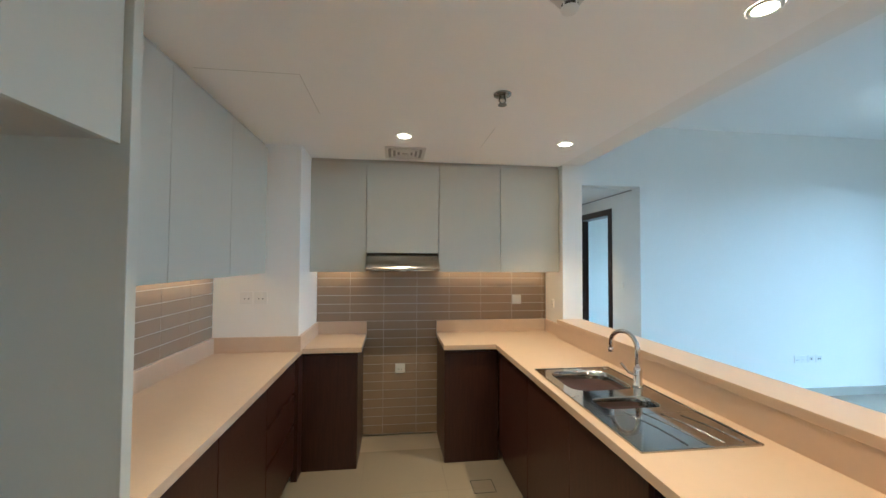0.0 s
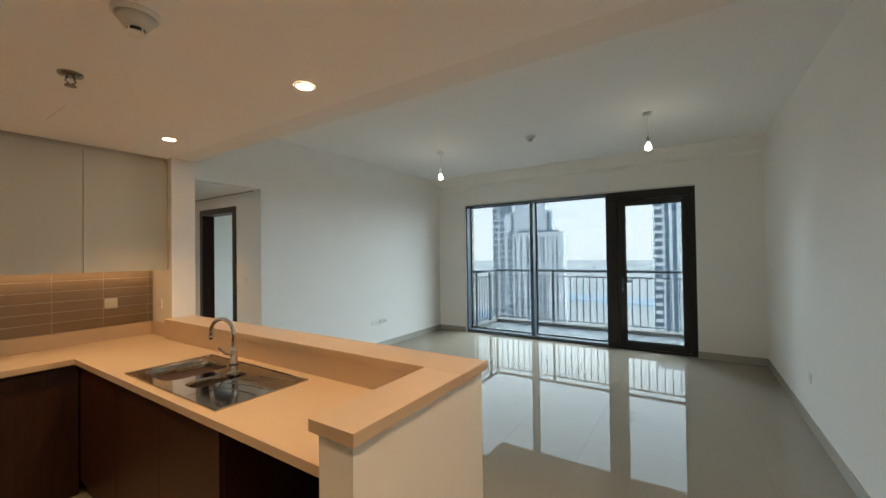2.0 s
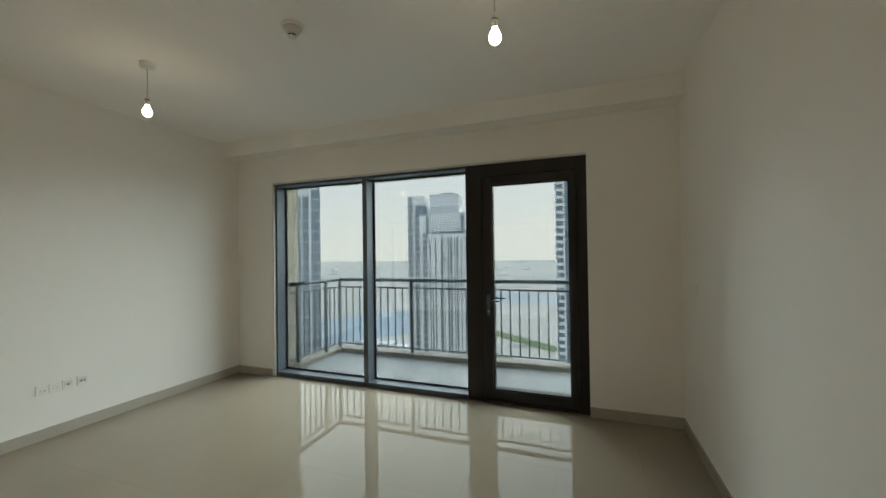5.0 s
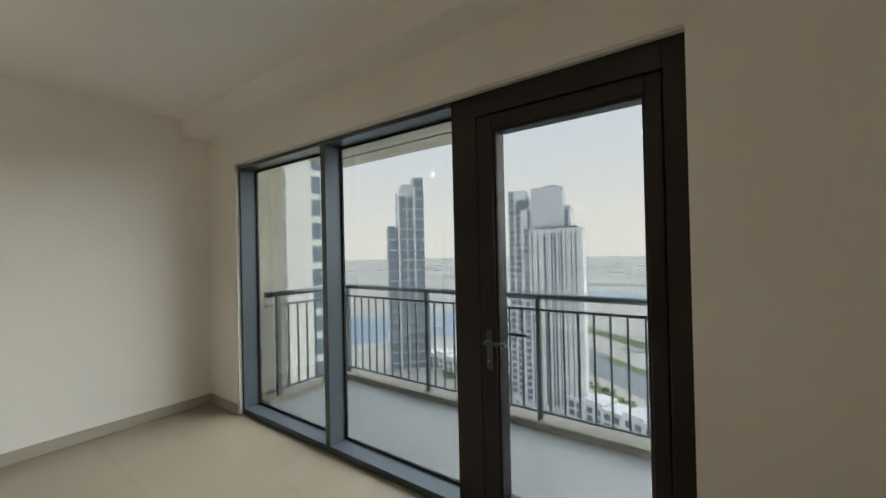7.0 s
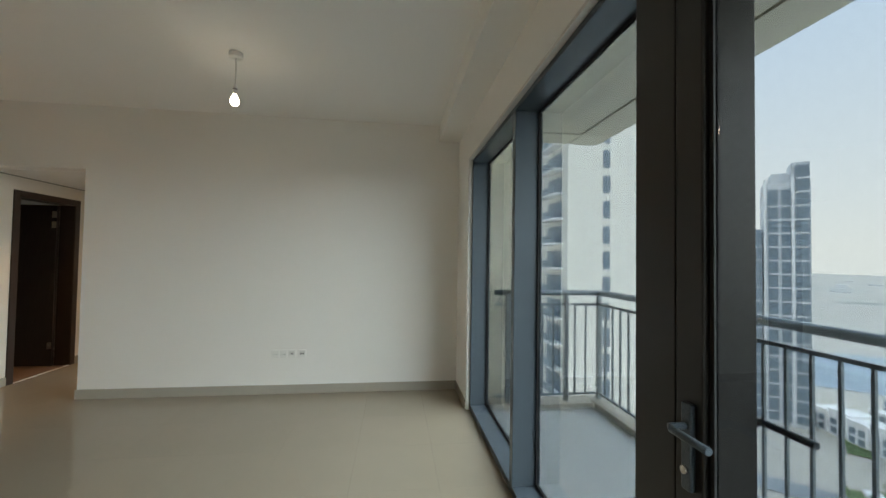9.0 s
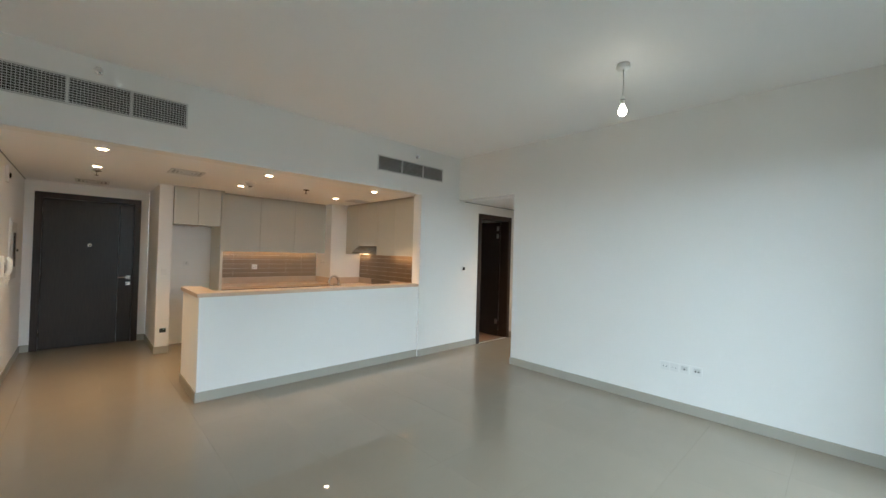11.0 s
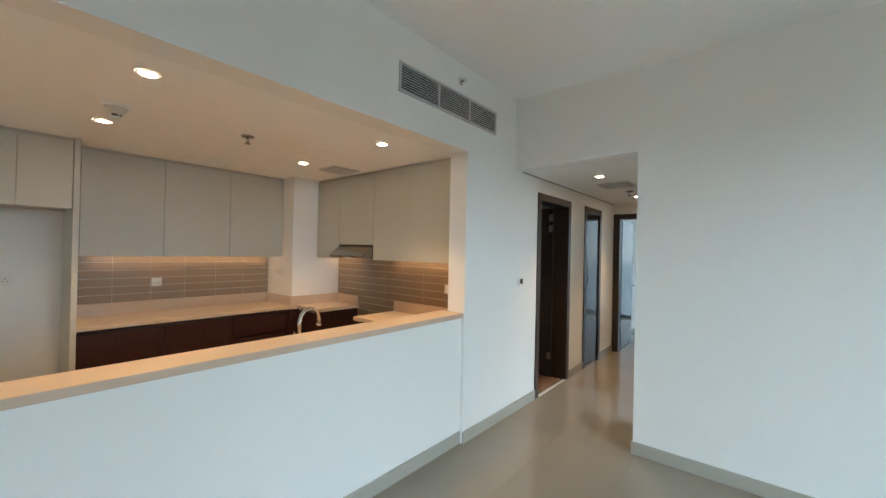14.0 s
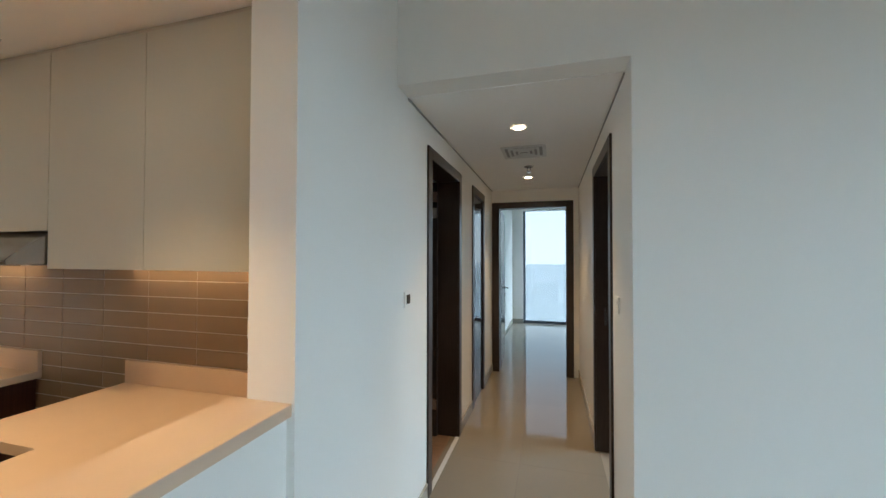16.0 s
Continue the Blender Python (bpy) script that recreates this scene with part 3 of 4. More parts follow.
vb = [bm.verts.new((0.56, y, z)) for y, z in prof]
bm.faces.new(va)
bm.faces.new(vb[::-1])
for i in range(len(prof)):
    j = (i + 1) % len(prof)
    bm.faces.new((va[j], va[i], vb[i], vb[j]))
bmesh.ops.bevel(bm, geom=bm.edges[:], offset=0.003, segments=2, affect="EDGES")
part("body", bm, M_HOOD, hood)
part("filter", boxes((0.0, 0.25, 3.24, 3.52, 1.506, 1.512), (0.27, 0.52, 3.24, 3.52, 1.506, 1.512)), M_STEEL, hood)
part("lamp", lathe(bmesh.new(), [(0.028, 1.503), (0.028, 1.512)], (0.26, 3.215, 0)), M_PLASTIC, hood, "unlit hood lamp lens")
part("badge", boxes((0.22, 0.30, 3.172, 3.1748, 1.520, 1.528)), M_CHROME, hood)

# under-cabinet light strips
strip = thing("light_strip", (-0.95, 2.1, 1.49), "warm light strip under the wall cabinets", "light", "under-cabinet lights")
M_STRIP = glow("strip_glow", (1.0, 0.58, 0.26), 0.6)
part("diffuser", boxes((XL + 0.06, XL + 0.075, 1.3, 2.9, 1.497, 1.504)), M_STRIP, strip)
strip = thing("light_strip", (1.1, 3.55, 1.49), "warm light strip under the wall cabinets", "light", "under-cabinet lights")
part("diffuser", boxes((0.62, 1.6, YHOB - 0.075, YHOB - 0.06, 1.497, 1.504)), M_STRIP, strip)
strip = thing("light_strip", (-0.28, 3.55, 1.49), "short warm light strip under a wall cabinet", "light", "under-cabinet lights")
part("diffuser", boxes((-0.46, -0.08, YHOB - 0.075, YHOB - 0.06, 1.497, 1.504)), M_STRIP, strip)


# sink
def rrect(x0, x1, y0, y1, r, n=40):
    cx, cy, pts = (x0 + x1) / 2, (y0 + y1) / 2, []
    for i in range(n):
        a = 2 * math.pi * (i + 0.5) / n
        dx, dy = math.cos(a), math.sin(a)
        hx, hy = (x1 - x0) / 2, (y1 - y0) / 2
        e = 5.0
        k = (abs(dx / hx) ** e + abs(dy / hy) ** e) ** (-1 / e)
        pts.append((cx + k * dx, cy + k * dy))
    return pts


def outer(x0, x1, y0, y1, pts, cx, cy):
    out = []
    for x, y in pts:
        dx, dy = x - cx, y - cy
        ks = [((x1 if dx > 0 else x0) - cx) / dx if abs(dx) > 1e-9 else 9e9, ((y1 if dy > 0 else y0) - cy) / dy if abs(dy) > 1e-9 else 9e9]
        k = min(ks)
        out.append((cx + k * dx, cy + k * dy))
    return out


def bowl(bm, cell, hole, z, depth):
    cx, cy = (hole[0] + hole[1]) / 2, (hole[2] + hole[3]) / 2
    a = rrect(*hole, 0.06)
    rows = [[(x, y, z) for x, y in outer(*cell, a, cx, cy)], [(x, y, z) for x, y in a]]
    for s, dz in ((0.97, 0.006), (0.95, 0.03), (0.90, depth * 0.85), (0.80, depth * 0.97), (0.12, depth)):
        rows.append([(cx + (x - cx) * s, cy + (y - cy) * s, z - dz) for x, y in a])
    loops = [[bm.verts.new(p) for p in row] for row in rows]
    for k, (p, q) in enumerate(zip(loops, loops[1:])):
        for i in range(len(p)):
            j = (i + 1) % len(p)
            f = bm.faces.new((p[i], p[j], q[j], q[i]))
            f.smooth = k > 0
    bm.faces.new(loops[-1])
    # plate corners
    for x, y in ((cell[0], cell[2]), (cell[0], cell[3]), (cell[1], cell[2]), (cell[1], cell[3])):
        near = sorted(loops[0], key=lambda v: (v.co.x - x) ** 2 + (v.co.y - y) ** 2)[:2]
        c = bm.verts.new((x, y, z))
        bm.faces.new((c, near[0], near[1]))


sink = thing("kitchen_sink", (1.28, 1.82, ZT), "stainless steel sink with two bowls and a ribbed drainer", "sink")
ZS = ZT + 0.006
bm = bmesh.new()
bowl(bm, (1.05, 1.52, 1.86, 2.32), (1.10, 1.45, 1.92, 2.27), ZS, 0.17)
bmesh.ops.recalc_face_normals(bm, faces=bm.faces[:])
part("bowl", bm, M_SINK, sink)
bm = bmesh.new()
bowl(bm, (1.05, 1.52, 1.62, 1.86), (1.13, 1.42, 1.68, 1.83), ZS, 0.11)
bmesh.ops.recalc_face_normals(bm, faces=bm.faces[:])
part("bowl", bm, M_SINK, sink, "small half bowl")
part("drainer", boxes((1.05, 1.52, 1.315, 1.62, ZT, ZS - 0.001)), M_SINK, sink)
part("rim", boxes((1.044, 1.048, 1.31, 2.325, ZT, ZS + 0.003), (1.518, 1.526, 1.31, 2.325, ZT, ZS + 0.003), (1.048, 1.518, 1.31, 1.318, ZT, ZS + 0.003), (1.048, 1.518, 2.317, 2.325, ZT, ZS + 0.003), bev=0.002), M_SINK, sink)
for i in range(4):
    x = 1.47 - 0.075 * i
    pts = [(x - 0.05 * (1 - k / 8) ** 2, 1.59 - 0.25 * k / 8 + 0.02 * i * (1 - k / 8), ZS - 0.0015) for k in range(9)]
    part("drainer_rib", tube(bmesh.new(), pts, 0.0035, 8), M_SINK, sink)
part("overflow", lathe(bmesh.new(), [(0.018, ZS), (0.018, ZS + 0.003), (0.012, ZS + 0.005)], (1.485, 2.29, 0)), M_CHROME, sink, "round chrome waste control")
for c in ((1.275, 2.095, 0.17), (1.275, 1.755, 0.11)):
    part("drain", lathe(bmesh.new(), [(0.034, ZS - c[2] + 0.001), (0.03, ZS - c[2] + 0.004), (0.012, ZS - c[2] + 0.003)], (c[0], c[1], 0)), M_CHROME, sink)
tap = thing("kitchen_tap", (1.475, 1.96, ZS), "chrome swan-neck mixer tap on the sink", "tap")
bx, by = 1.475, 1.96
part("base", lathe(bmesh.new(), [(0.026, ZS), (0.026, ZS + 0.01), (0.022, ZS + 0.016), (0.022, ZS + 0.085), (0.017, ZS + 0.10)], (bx, by, 0)), M_CHROME, tap)
pts = [(bx, by, ZS + 0.095), (bx, by, ZS + 0.19)]
dx, dy = -0.025, 0.085
for i in range(13):
    a = math.pi * i / 12
    pts.append((bx + dx * (1 - math.cos(a)), by + dy * (1 - math.cos(a)), ZS + 0.19 + 0.085 * math.sin(a)))
pts.append((bx + 2 * dx, by + 2 * dy, ZS + 0.165))
part("spout", tube(bmesh.new(), pts, 0.0125, 14), M_CHROME, tap)
part("nozzle", lathe(bmesh.new(), [(0.0145, ZS + 0.145), (0.0145, ZS + 0.168)], (bx + 2 * dx, by + 2 * dy, 0)), M_CHROME, tap)
part("lever", tube(bmesh.new(), [(bx - 0.01, by - 0.01, ZS + 0.06), (bx - 0.05, by + 0.0, ZS + 0.075), (bx - 0.085, by + 0.015, ZS + 0.12)], 0.007, 10), M_CHROME, tap)


# ---- sockets and switches ----
def plate(at, normal, w, h, label, cat="socket", group="wall sockets", holes=0, rocker=0, tint=M_PLASTIC):
    """A wall plate lying against a wall; normal: +x, -x, +y or -y."""
    x, y, z = at
    s = thing("wall_" + cat, at, label, cat, group)

    def slab(u0, u1, v0, v1, d0, d1):
        if normal[1] == "x":
            k = 1 if normal[0] == "+" else -1
            return (min(x + k * d0, x + k * d1), max(x + k * d0, x + k * d1), y + u0, y + u1, z + v0, z + v1)
        k = 1 if normal[0] == "+" else -1
        return (x + u0, x + u1, min(y + k * d0, y + k * d1), max(y + k * d0, y + k * d1), z + v0, z + v1)
    part("plate", boxes(slab(-w / 2, w / 2, -h / 2, h / 2, 0, 0.009), bev=0.002), tint, s)
    if holes:
        for u, v, a, b in ((0, 0.016, 0.006, 0.010), (-0.014, -0.008, 0.008, 0.006), (0.014, -0.008, 0.008, 0.006)):
            part("pin_hole", boxes(slab(u - a / 2, u + a / 2, v - b / 2, v + b / 2, 0.0088, 0.0095)), M_DARK, s)
    for r in range(rocker):
        u = (r - (rocker - 1) / 2) * 0.03
        part("rocker", boxes(slab(u - 0.008, u + 0.008, 0.004, 0.03, 0.009, 0.012), bev=0.001), tint, s)
    return s


for x in (4.935, 5.022):
    plate((x, YN, 0.445), "-y", 0.084, 0.084, "white socket low on the living room wall", holes=1, rocker=1)
for x, label, ports in ((5.115, "white data outlet low on the wall", (0,)), (5.225, "white aerial outlet low on the wall", (-0.012, 0.012))):
    o = plate((x, YN, 0.447), "-y", 0.084, 0.084, label, "outlet")
    part("insert", boxes((x - 0.028, x + 0.028, YN - 0.0105, YN - 0.009, 0.43, 0.472), bev=0.0005), M_GRILLE, o, "grey port insert")
    for u in ports:
        part("port", boxes((x + u - 0.007, x + u + 0.007, YN - 0.0115, YN - 0.0105, 0.438, 0.450)), M_DARK, o)
plate((4.83, YS, 0.445), "+y", 0.086, 0.086, "white socket low on the opposite wall", holes=1, rocker=1)
plate((6.52, YS, 1.31), "+y", 0.086, 0.086, "white light switch by the balcony", "switch", "light switches", rocker=2)
plate((1.352, YHOB - 0.008, 1.225), "-y", 0.086, 0.086, "white fused switch on the tiled wall", "switch", "light switches", rocker=1)
plate((0.25, YHOB - 0.008, 0.605), "-y", 0.09, 0.09, "white cooker socket low in the cooker space", holes=1, rocker=1)
for x in (-0.862, -0.764):
    plate((x, 2.98, 1.317), "-y", 0.084, 0.084, "white socket on the kitchen pillar", holes=1, rocker=1)
plate((XL + 0.008, 1.81, 1.22), "+x", 0.086, 0.086, "white socket on the tiled side wall", holes=1, rocker=1)
plate((XL, 0.78, 1.28), "+x", 0.086, 0.086, "white socket in the fridge space", holes=1)
th = plate((XW, 4.19, 1.31), "+x", 0.086, 0.086, "white thermostat with a dark display", "thermostat", "thermostats")
part("display", boxes((XW + 0.009, XW + 0.0105, 4.172, 4.222, 1.285, 1.335)), M_SCREEN, th)
plate((XC, 4.42, 1.29), "-x", 0.086, 0.086, "white corridor light switch", "switch", "light switches", rocker=2)
sw = plate((-0.55, 0.425, 0.33), "+x", 0.075, 0.06, "dark network point with a green light", "network point", "network points", tint=M_DARK)
part("led", boxes((-0.541, -0.539, 0.43, 0.442, 0.335, 0.342)), M_LED, sw)
plate((-0.55, 0.42, 1.18), "+x", 0.07, 0.09, "white double light switch at the wall end", "switch", "light switches", rocker=2)
plate((1.65, 3.45, 1.2), "-x", 0.05, 0.08, "white socket on the tiled return", holes=1)


# ---- ceiling fixtures ----
def downlight(x, y, z):
    d = thing("downlight", (x, y, z), "round white recessed downlight, lit warm", "downlight", "recessed downlights")
    bm = bmesh.new()
    n = 28
    rows = [(0.052, -0.0005), (0.051, -0.005), (0.042, -0.007), (0.036, -0.004)]
    loops = [[bm.verts.new((x + r * math.cos(2 * math.pi * i / n), y + r * math.sin(2 * math.pi * i / n), z + h)) for i in range(n)] for r, h in rows]
    for a, b in zip(loops, loops[1:]):
        for i in range(n):
            bm.faces.new((a[i], b[i], b[(i + 1) % n], a[(i + 1) % n])).smooth = True
    part("ring", bm, M_PLASTIC, d)
    part("lens", lathe(bmesh.new(), [(0.0355, z - 0.0042), (0.0355, z - 0.001)], (x, y, 0)), M_LAMP, d, "glowing frosted lens")
    return d


DOWNLIGHTS = ((1.41, 1.17, LOW), (1.41, 2.67, LOW), (0.25, 2.66, LOW), (0.275, 1.17, LOW), (1.46, -0.34, LOW), (0.33, -0.35, LOW), (2.39, 4.86, LOW - 0.005), (2.36, 6.57, LOW - 0.005))
first = downlight(*DOWNLIGHTS[0])
for x, y, z in DOWNLIGHTS[1:]:
    copy_thing(first, pose(x, y, z))
beam = bpy.data.lights.new("downlight_beam", "SPOT")
beam.energy, beam.color, beam.shadow_soft_size = 3.0, (1.0, 0.57, 0.25), 0.03
beam.spot_size, beam.spot_blend = radians(88), 0.7
for x, y, z in DOWNLIGHTS:
    new("downlight_beam", beam).location = (x, y, z - 0.012)


def sprinkler(x, y, z, label="chrome ceiling sprinkler with a white collar"):
    s = thing("sprinkler", (x, y, z), label, "sprinkler", "ceiling sprinklers")
    part("collar", lathe(bmesh.new(), [(0.046, z), (0.044, z - 0.008), (0.018, z - 0.014)], (x, y, 0)), M_SPRINK, s)
    part("frame", tube(tube(bmesh.new(), [(x - 0.009, y, z - 0.010), (x - 0.018, y, z - 0.035), (x, y, z - 0.055)], 0.004, 6), [(x + 0.009, y, z - 0.010), (x + 0.018, y, z - 0.035), (x, y, z - 0.055)], 0.004, 6), M_SPRINK, s)
    part("deflector", lathe(bmesh.new(), [(0.022, z - 0.058), (0.022, z - 0.054)], (x, y, 0)), M_SPRINK, s)
    return s


sp = sprinkler(0.728, 1.93, LOW)
copy_thing(sp, pose(-0.01, -0.35, LOW))
copy_thing(sp, pose(2.393, 6.05, LOW - 0.005))


def side_sprinkler(y, z):
    s = thing("wall_sprinkler", (XW, y, z), "chrome sidewall sprinkler on the bulkhead", "sprinkler", "wall sprinklers")
    part("collar", lathe(bmesh.new(), [(0.034, XW), (0.032, XW + 0.008), (0.012, XW + 0.012)], (0, y, z), "x"), M_CHROME, s)
    part("nozzle", lathe(bmesh.new(), [(0.010, XW + 0.012), (0.010, XW + 0.04), (0.019, XW + 0.041), (0.019, XW + 0.044)], (0, y, z), "x"), M_CHROME, s)


side_sprinkler(3.13, 2.985)
side_sprinkler(-0.39, 3.03)


def smoke(x, y, z):
    s = thing("smoke_detector", (x, y, z), "white round smoke detector with dark slots", "smoke detector", "smoke detectors")
    part("base", lathe(bmesh.new(), [(0.070, z), (0.070, z - 0.012), (0.064, z - 0.017)], (x, y, 0)), M_PLASTIC, s)
    part("chamber", lathe(bmesh.new(), [(0.062, z - 0.017), (0.048, z - 0.036), (0.032, z - 0.056)], (x, y, 0)), M_GRILLE, s)
    part("slots", lathe(bmesh.new(), [(0.025, z - 0.056), (0.025, z - 0.068)], (x, y, 0)), M_DUCT, s)
    part("cap", lathe(bmesh.new(), [(0.028, z - 0.068), (0.024, z - 0.078), (0.010, z - 0.083)], (x, y, 0)), M_PLASTIC, s)
    for k in range(4):
        a = k * math.pi / 2 + 0.4
        part("post", tube(bmesh.new(), [(x + 0.026 * math.cos(a), y + 0.026 * math.sin(a), z - 0.054), (x + 0.026 * math.cos(a), y + 0.026 * math.sin(a), z - 0.070)], 0.003, 6), M_PLASTIC, s)
    return s


sm = smoke(0.721, 1.165, LOW)
copy_thing(sm, pose(5.01, 1.30, CEIL))


def diffuser(x, y, z, w):
    d = thing("ceiling_diffuser", (x, y, z), "square white stepped air diffuser", "air vent", "ceiling diffusers")
    h = w / 2
    # grey sheet paints the shade between the vanes; there is no hollow
    part("throat_shade", boxes((x - h * 0.86, x + h * 0.86, y - h * 0.86, y + h * 0.86, z - 0.002, z - 0.0005)), M_THROAT, d)

    def ring(a, b, z0, z1):
        return boxes((x - a, x + a, y - a, y - b, z0, z1), (x - a, x + a, y + b, y + a, z0, z1), (x - a, x - b, y - b, y + b, z0, z1), (x + b, x + a, y - b, y + b, z0, z1), bev=0.001)
    part("frame", ring(h, h * 0.84, z - 0.010, z), M_GRILLE, d)
    for q, s in ((0.70, 0.60), (0.48, 0.38), (0.27, 0.17)):
        part("vane", ring(h * q, h * s, z - 0.014, z - 0.004), M_GRILLE, d)
    return d


diffuser(0.265, 3.06, LOW, 0.31)
diffuser(0.80, 0.43, LOW, 0.34)
diffuser(-1.15, -0.37, LOW, 0.36)
diffuser(2.385, 5.49, LOW - 0.005, 0.36)
solid("trim_hatch", boxes((-0.70, -0.25, 1.855, 1.859, LOW - 0.001, LOW), (-0.25, -0.246, 1.855, 2.33, LOW - 0.001, LOW), (0.82, 0.824, 2.43, 2.84, LOW - 0.001, LOW)), M_GRILLE, "fine joint of a ceiling access hatch", "hatch")
solid("trim_trap", boxes((0.745, 0.905, 2.67, 2.675, 0.0, 0.001), (0.745, 0.905, 2.82, 2.825, 0.0, 0.001), (0.745, 0.75, 2.675, 2.82, 0.0, 0.001), (0.90, 0.905, 2.675, 2.82, 0.0, 0.001)), M_DUCT, "floor access cover in the kitchen", "access cover")


def wall_grille(y0, y1, z0, z1, fins=0):
    g = thing("air_grille", (XW, (y0 + y1) / 2, z0), "long white linear air grille on the bulkhead", "air vent", "bulkhead grilles")
    x = XW
    # dark sheet on the wall face: the duct's inner shade as a colour
    part("throat_shade", boxes((x, x + 0.001, y0, y1, z0, z1)), M_DUCT, g)
    f = 0.014
    part("frame", boxes((x, x + 0.014, y0 - f, y1 + f, z1, z1 + f), (x, x + 0.014, y0 - f, y1 + f, z0 - f, z0), (x, x + 0.014, y0 - f, y0, z0, z1), (x, x + 0.014, y1, y1 + f, z0, z1), bev=0.001), M_GRILLE, g)
    for k in (1, 2):
        y = y0 + (y1 - y0) * k / 3
        part("divider", boxes((x, x + 0.013, y - 0.008, y + 0.008, z0, z1)), M_GRILLE, g)
    for i in range(fins):
        y = y0 + (y1 - y0) * (i + 0.5) / fins
        part("fin", boxes((x + 0.0015, x + 0.008, y - 0.0016, y + 0.0016, z0, z1)), M_GRILLE, g)
    n = 10
    for i in range(n):
        z = z0 + (z1 - z0) * (i + 0.5) / n
        part("slat", boxes((x + 0.002, x + 0.011, y0, y1, z - 0.0017, z + 0.0017)), M_GRILLE, g)


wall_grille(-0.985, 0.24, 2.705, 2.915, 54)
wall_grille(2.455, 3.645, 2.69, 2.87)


def pendant(x, y):
    p = thing("pendant_bulb", (x, y, CEIL), "bare lit bulb on a short cord from a white ceiling rose", "pendant lamp", "bare pendant bulbs")
    part("ceiling_rose", lathe(bmesh.new(), [(0.050, CEIL), (0.052, CEIL - 0.030), (0.046, CEIL - 0.038), (0.010, CEIL - 0.042)], (x, y, 0)), M_PLASTIC, p)
    part("cord", tube(bmesh.new(), [(x, y, CEIL - 0.04), (x + 0.002, y, CEIL - 0.15), (x, y, 2.865)], 0.004, 8), M_GRILLE, p)
    part("holder", lathe(bmesh.new(), [(0.006, 2.876), (0.014, 2.868), (0.016, 2.845)], (x, y, 0)), M_PLASTIC, p)
    part("collar", lathe(bmesh.new(), [(0.018, 2.845), (0.018, 2.834)], (x, y, 0)), M_THROAT, p)
    part("socket", lathe(bmesh.new(), [(0.0165, 2.834), (0.0165, 2.80), (0.013, 2.798)], (x, y, 0)), M_PLASTIC, p)
    part("bulb", lathe(bmesh.new(), [(0.013, 2.80), (0.016, 2.788), (0.026, 2.772), (0.0325, 2.752), (0.032, 2.736), (0.025, 2.720), (0.012, 2.711), (0.004, 2.709)], (x, y, 0)), M_BULB, p, "glowing frosted bulb")
    return p


pe = pendant(4.975, 2.69)
copy_thing(pe, pose(4.975, -0.066, CEIL))


# ---- doors ----
def door_frame_y(name, x0, x1, y0, y1, h, label, w=0.05):
    """A frame lining an opening in a wall that runs along y."""
    d = thing(name, ((x0 + x1) / 2, (y0 + y1) / 2, 0), label, "door")
    d["kind"] = "structure"
    part("architrave", boxes((x1, x1 + 0.014, y0 - w, y0 + 0.03, 0, h + w), (x1, x1 + 0.014, y1 - 0.03, y1 + w, 0, h + w), (x1, x1 + 0.014, y0 + 0.03, y1 - 0.03, h - 0.03, h + w), bev=0.003), M_FRAME, d)
    part("lining", boxes((x0 - 0.002, x1, y0, y0 + 0.03, 0, h), (x0 - 0.002, x1, y1 - 0.03, y1, 0, h), (x0 - 0.002, x1, y0 + 0.03, y1 - 0.03, h - 0.03, h)), M_FRAME, d)
    return d


# bathroom door, open inwards
d = door_frame_y("door_2", 1.65, XW, D1[0], D1[1], DH, "dark wood door standing open into an unlit room")
leaf = part("leaf", boxes((0.87, 1.655, 5.355, 5.40, 0.008, DH - 0.035), bev=0.002), M_DOOR, d)
for z in (0.28, 1.92, 2.06):
    part("hinge", boxes((1.60, 1.655, 5.351, 5.355, z - 0.045, z + 0.045)), M_STEEL, leaf)
part("threshold", boxes((1.81, 1.842, D1[0] + 0.03, D1[1] - 0.03, -0.006, 0.004)), M_GRILLE, d, "pale stone threshold strip")
# cupboard door, closed
d = door_frame_y("door_3", 1.65, XW, D2[0], D2[1], DH, "closed dark glossy cupboard door in the corridor")
part("leaf", boxes((1.79, XW - 0.004, D2[0] + 0.033, D2[1] - 0.033, 0.01, DH - 0.033), bev=0.002), M_WENGE_GLOSS, d)
part("handle", boxes((XW - 0.004, XW + 0.004, 6.16, 6.20, 1.20, 1.30), bev=0.002), M_DARK, d, "small black recessed pull")
# room opposite, open inwards
d = thing("door_4", (XC, 5.09, 0), "dark wood door standing open into a bright room", "door")
d["kind"] = "structure"
part("architrave", boxes((XC - 0.014, XC, D3[0] - 0.05, D3[0] + 0.03, 0, DH + 0.05), (XC - 0.014, XC, D3[1] - 0.03, D3[1] + 0.05, 0, DH + 0.05), (XC - 0.014, XC, D3[0] + 0.03, D3[1] - 0.03, DH - 0.03, DH + 0.05), bev=0.003), M_FRAME, d)
part("lining", boxes((XC, XC + T, D3[0], D3[0] + 0.03, 0, DH), (XC, XC + T, D3[1] - 0.03, D3[1], 0, DH), (XC, XC + T, D3[0] + 0.03, D3[1] - 0.03, DH - 0.03, DH)), M_FRAME, d)
leaf = part("leaf", boxes((XC + T, XC + T + 0.80, 4.695, 4.74, 0.008, DH - 0.035), bev=0.002), M_DOOR, d)
part("lock_plate", boxes((XC + 0.06, XC + 0.08, 5.488, 5.49, 1.0, 1.14)), M_STEEL, d)
# bedroom door, open inwards
d = thing("door_5", (2.36, YEND, 0), "dark wood bedroom door standing open", "door")
d["kind"] = "structure"
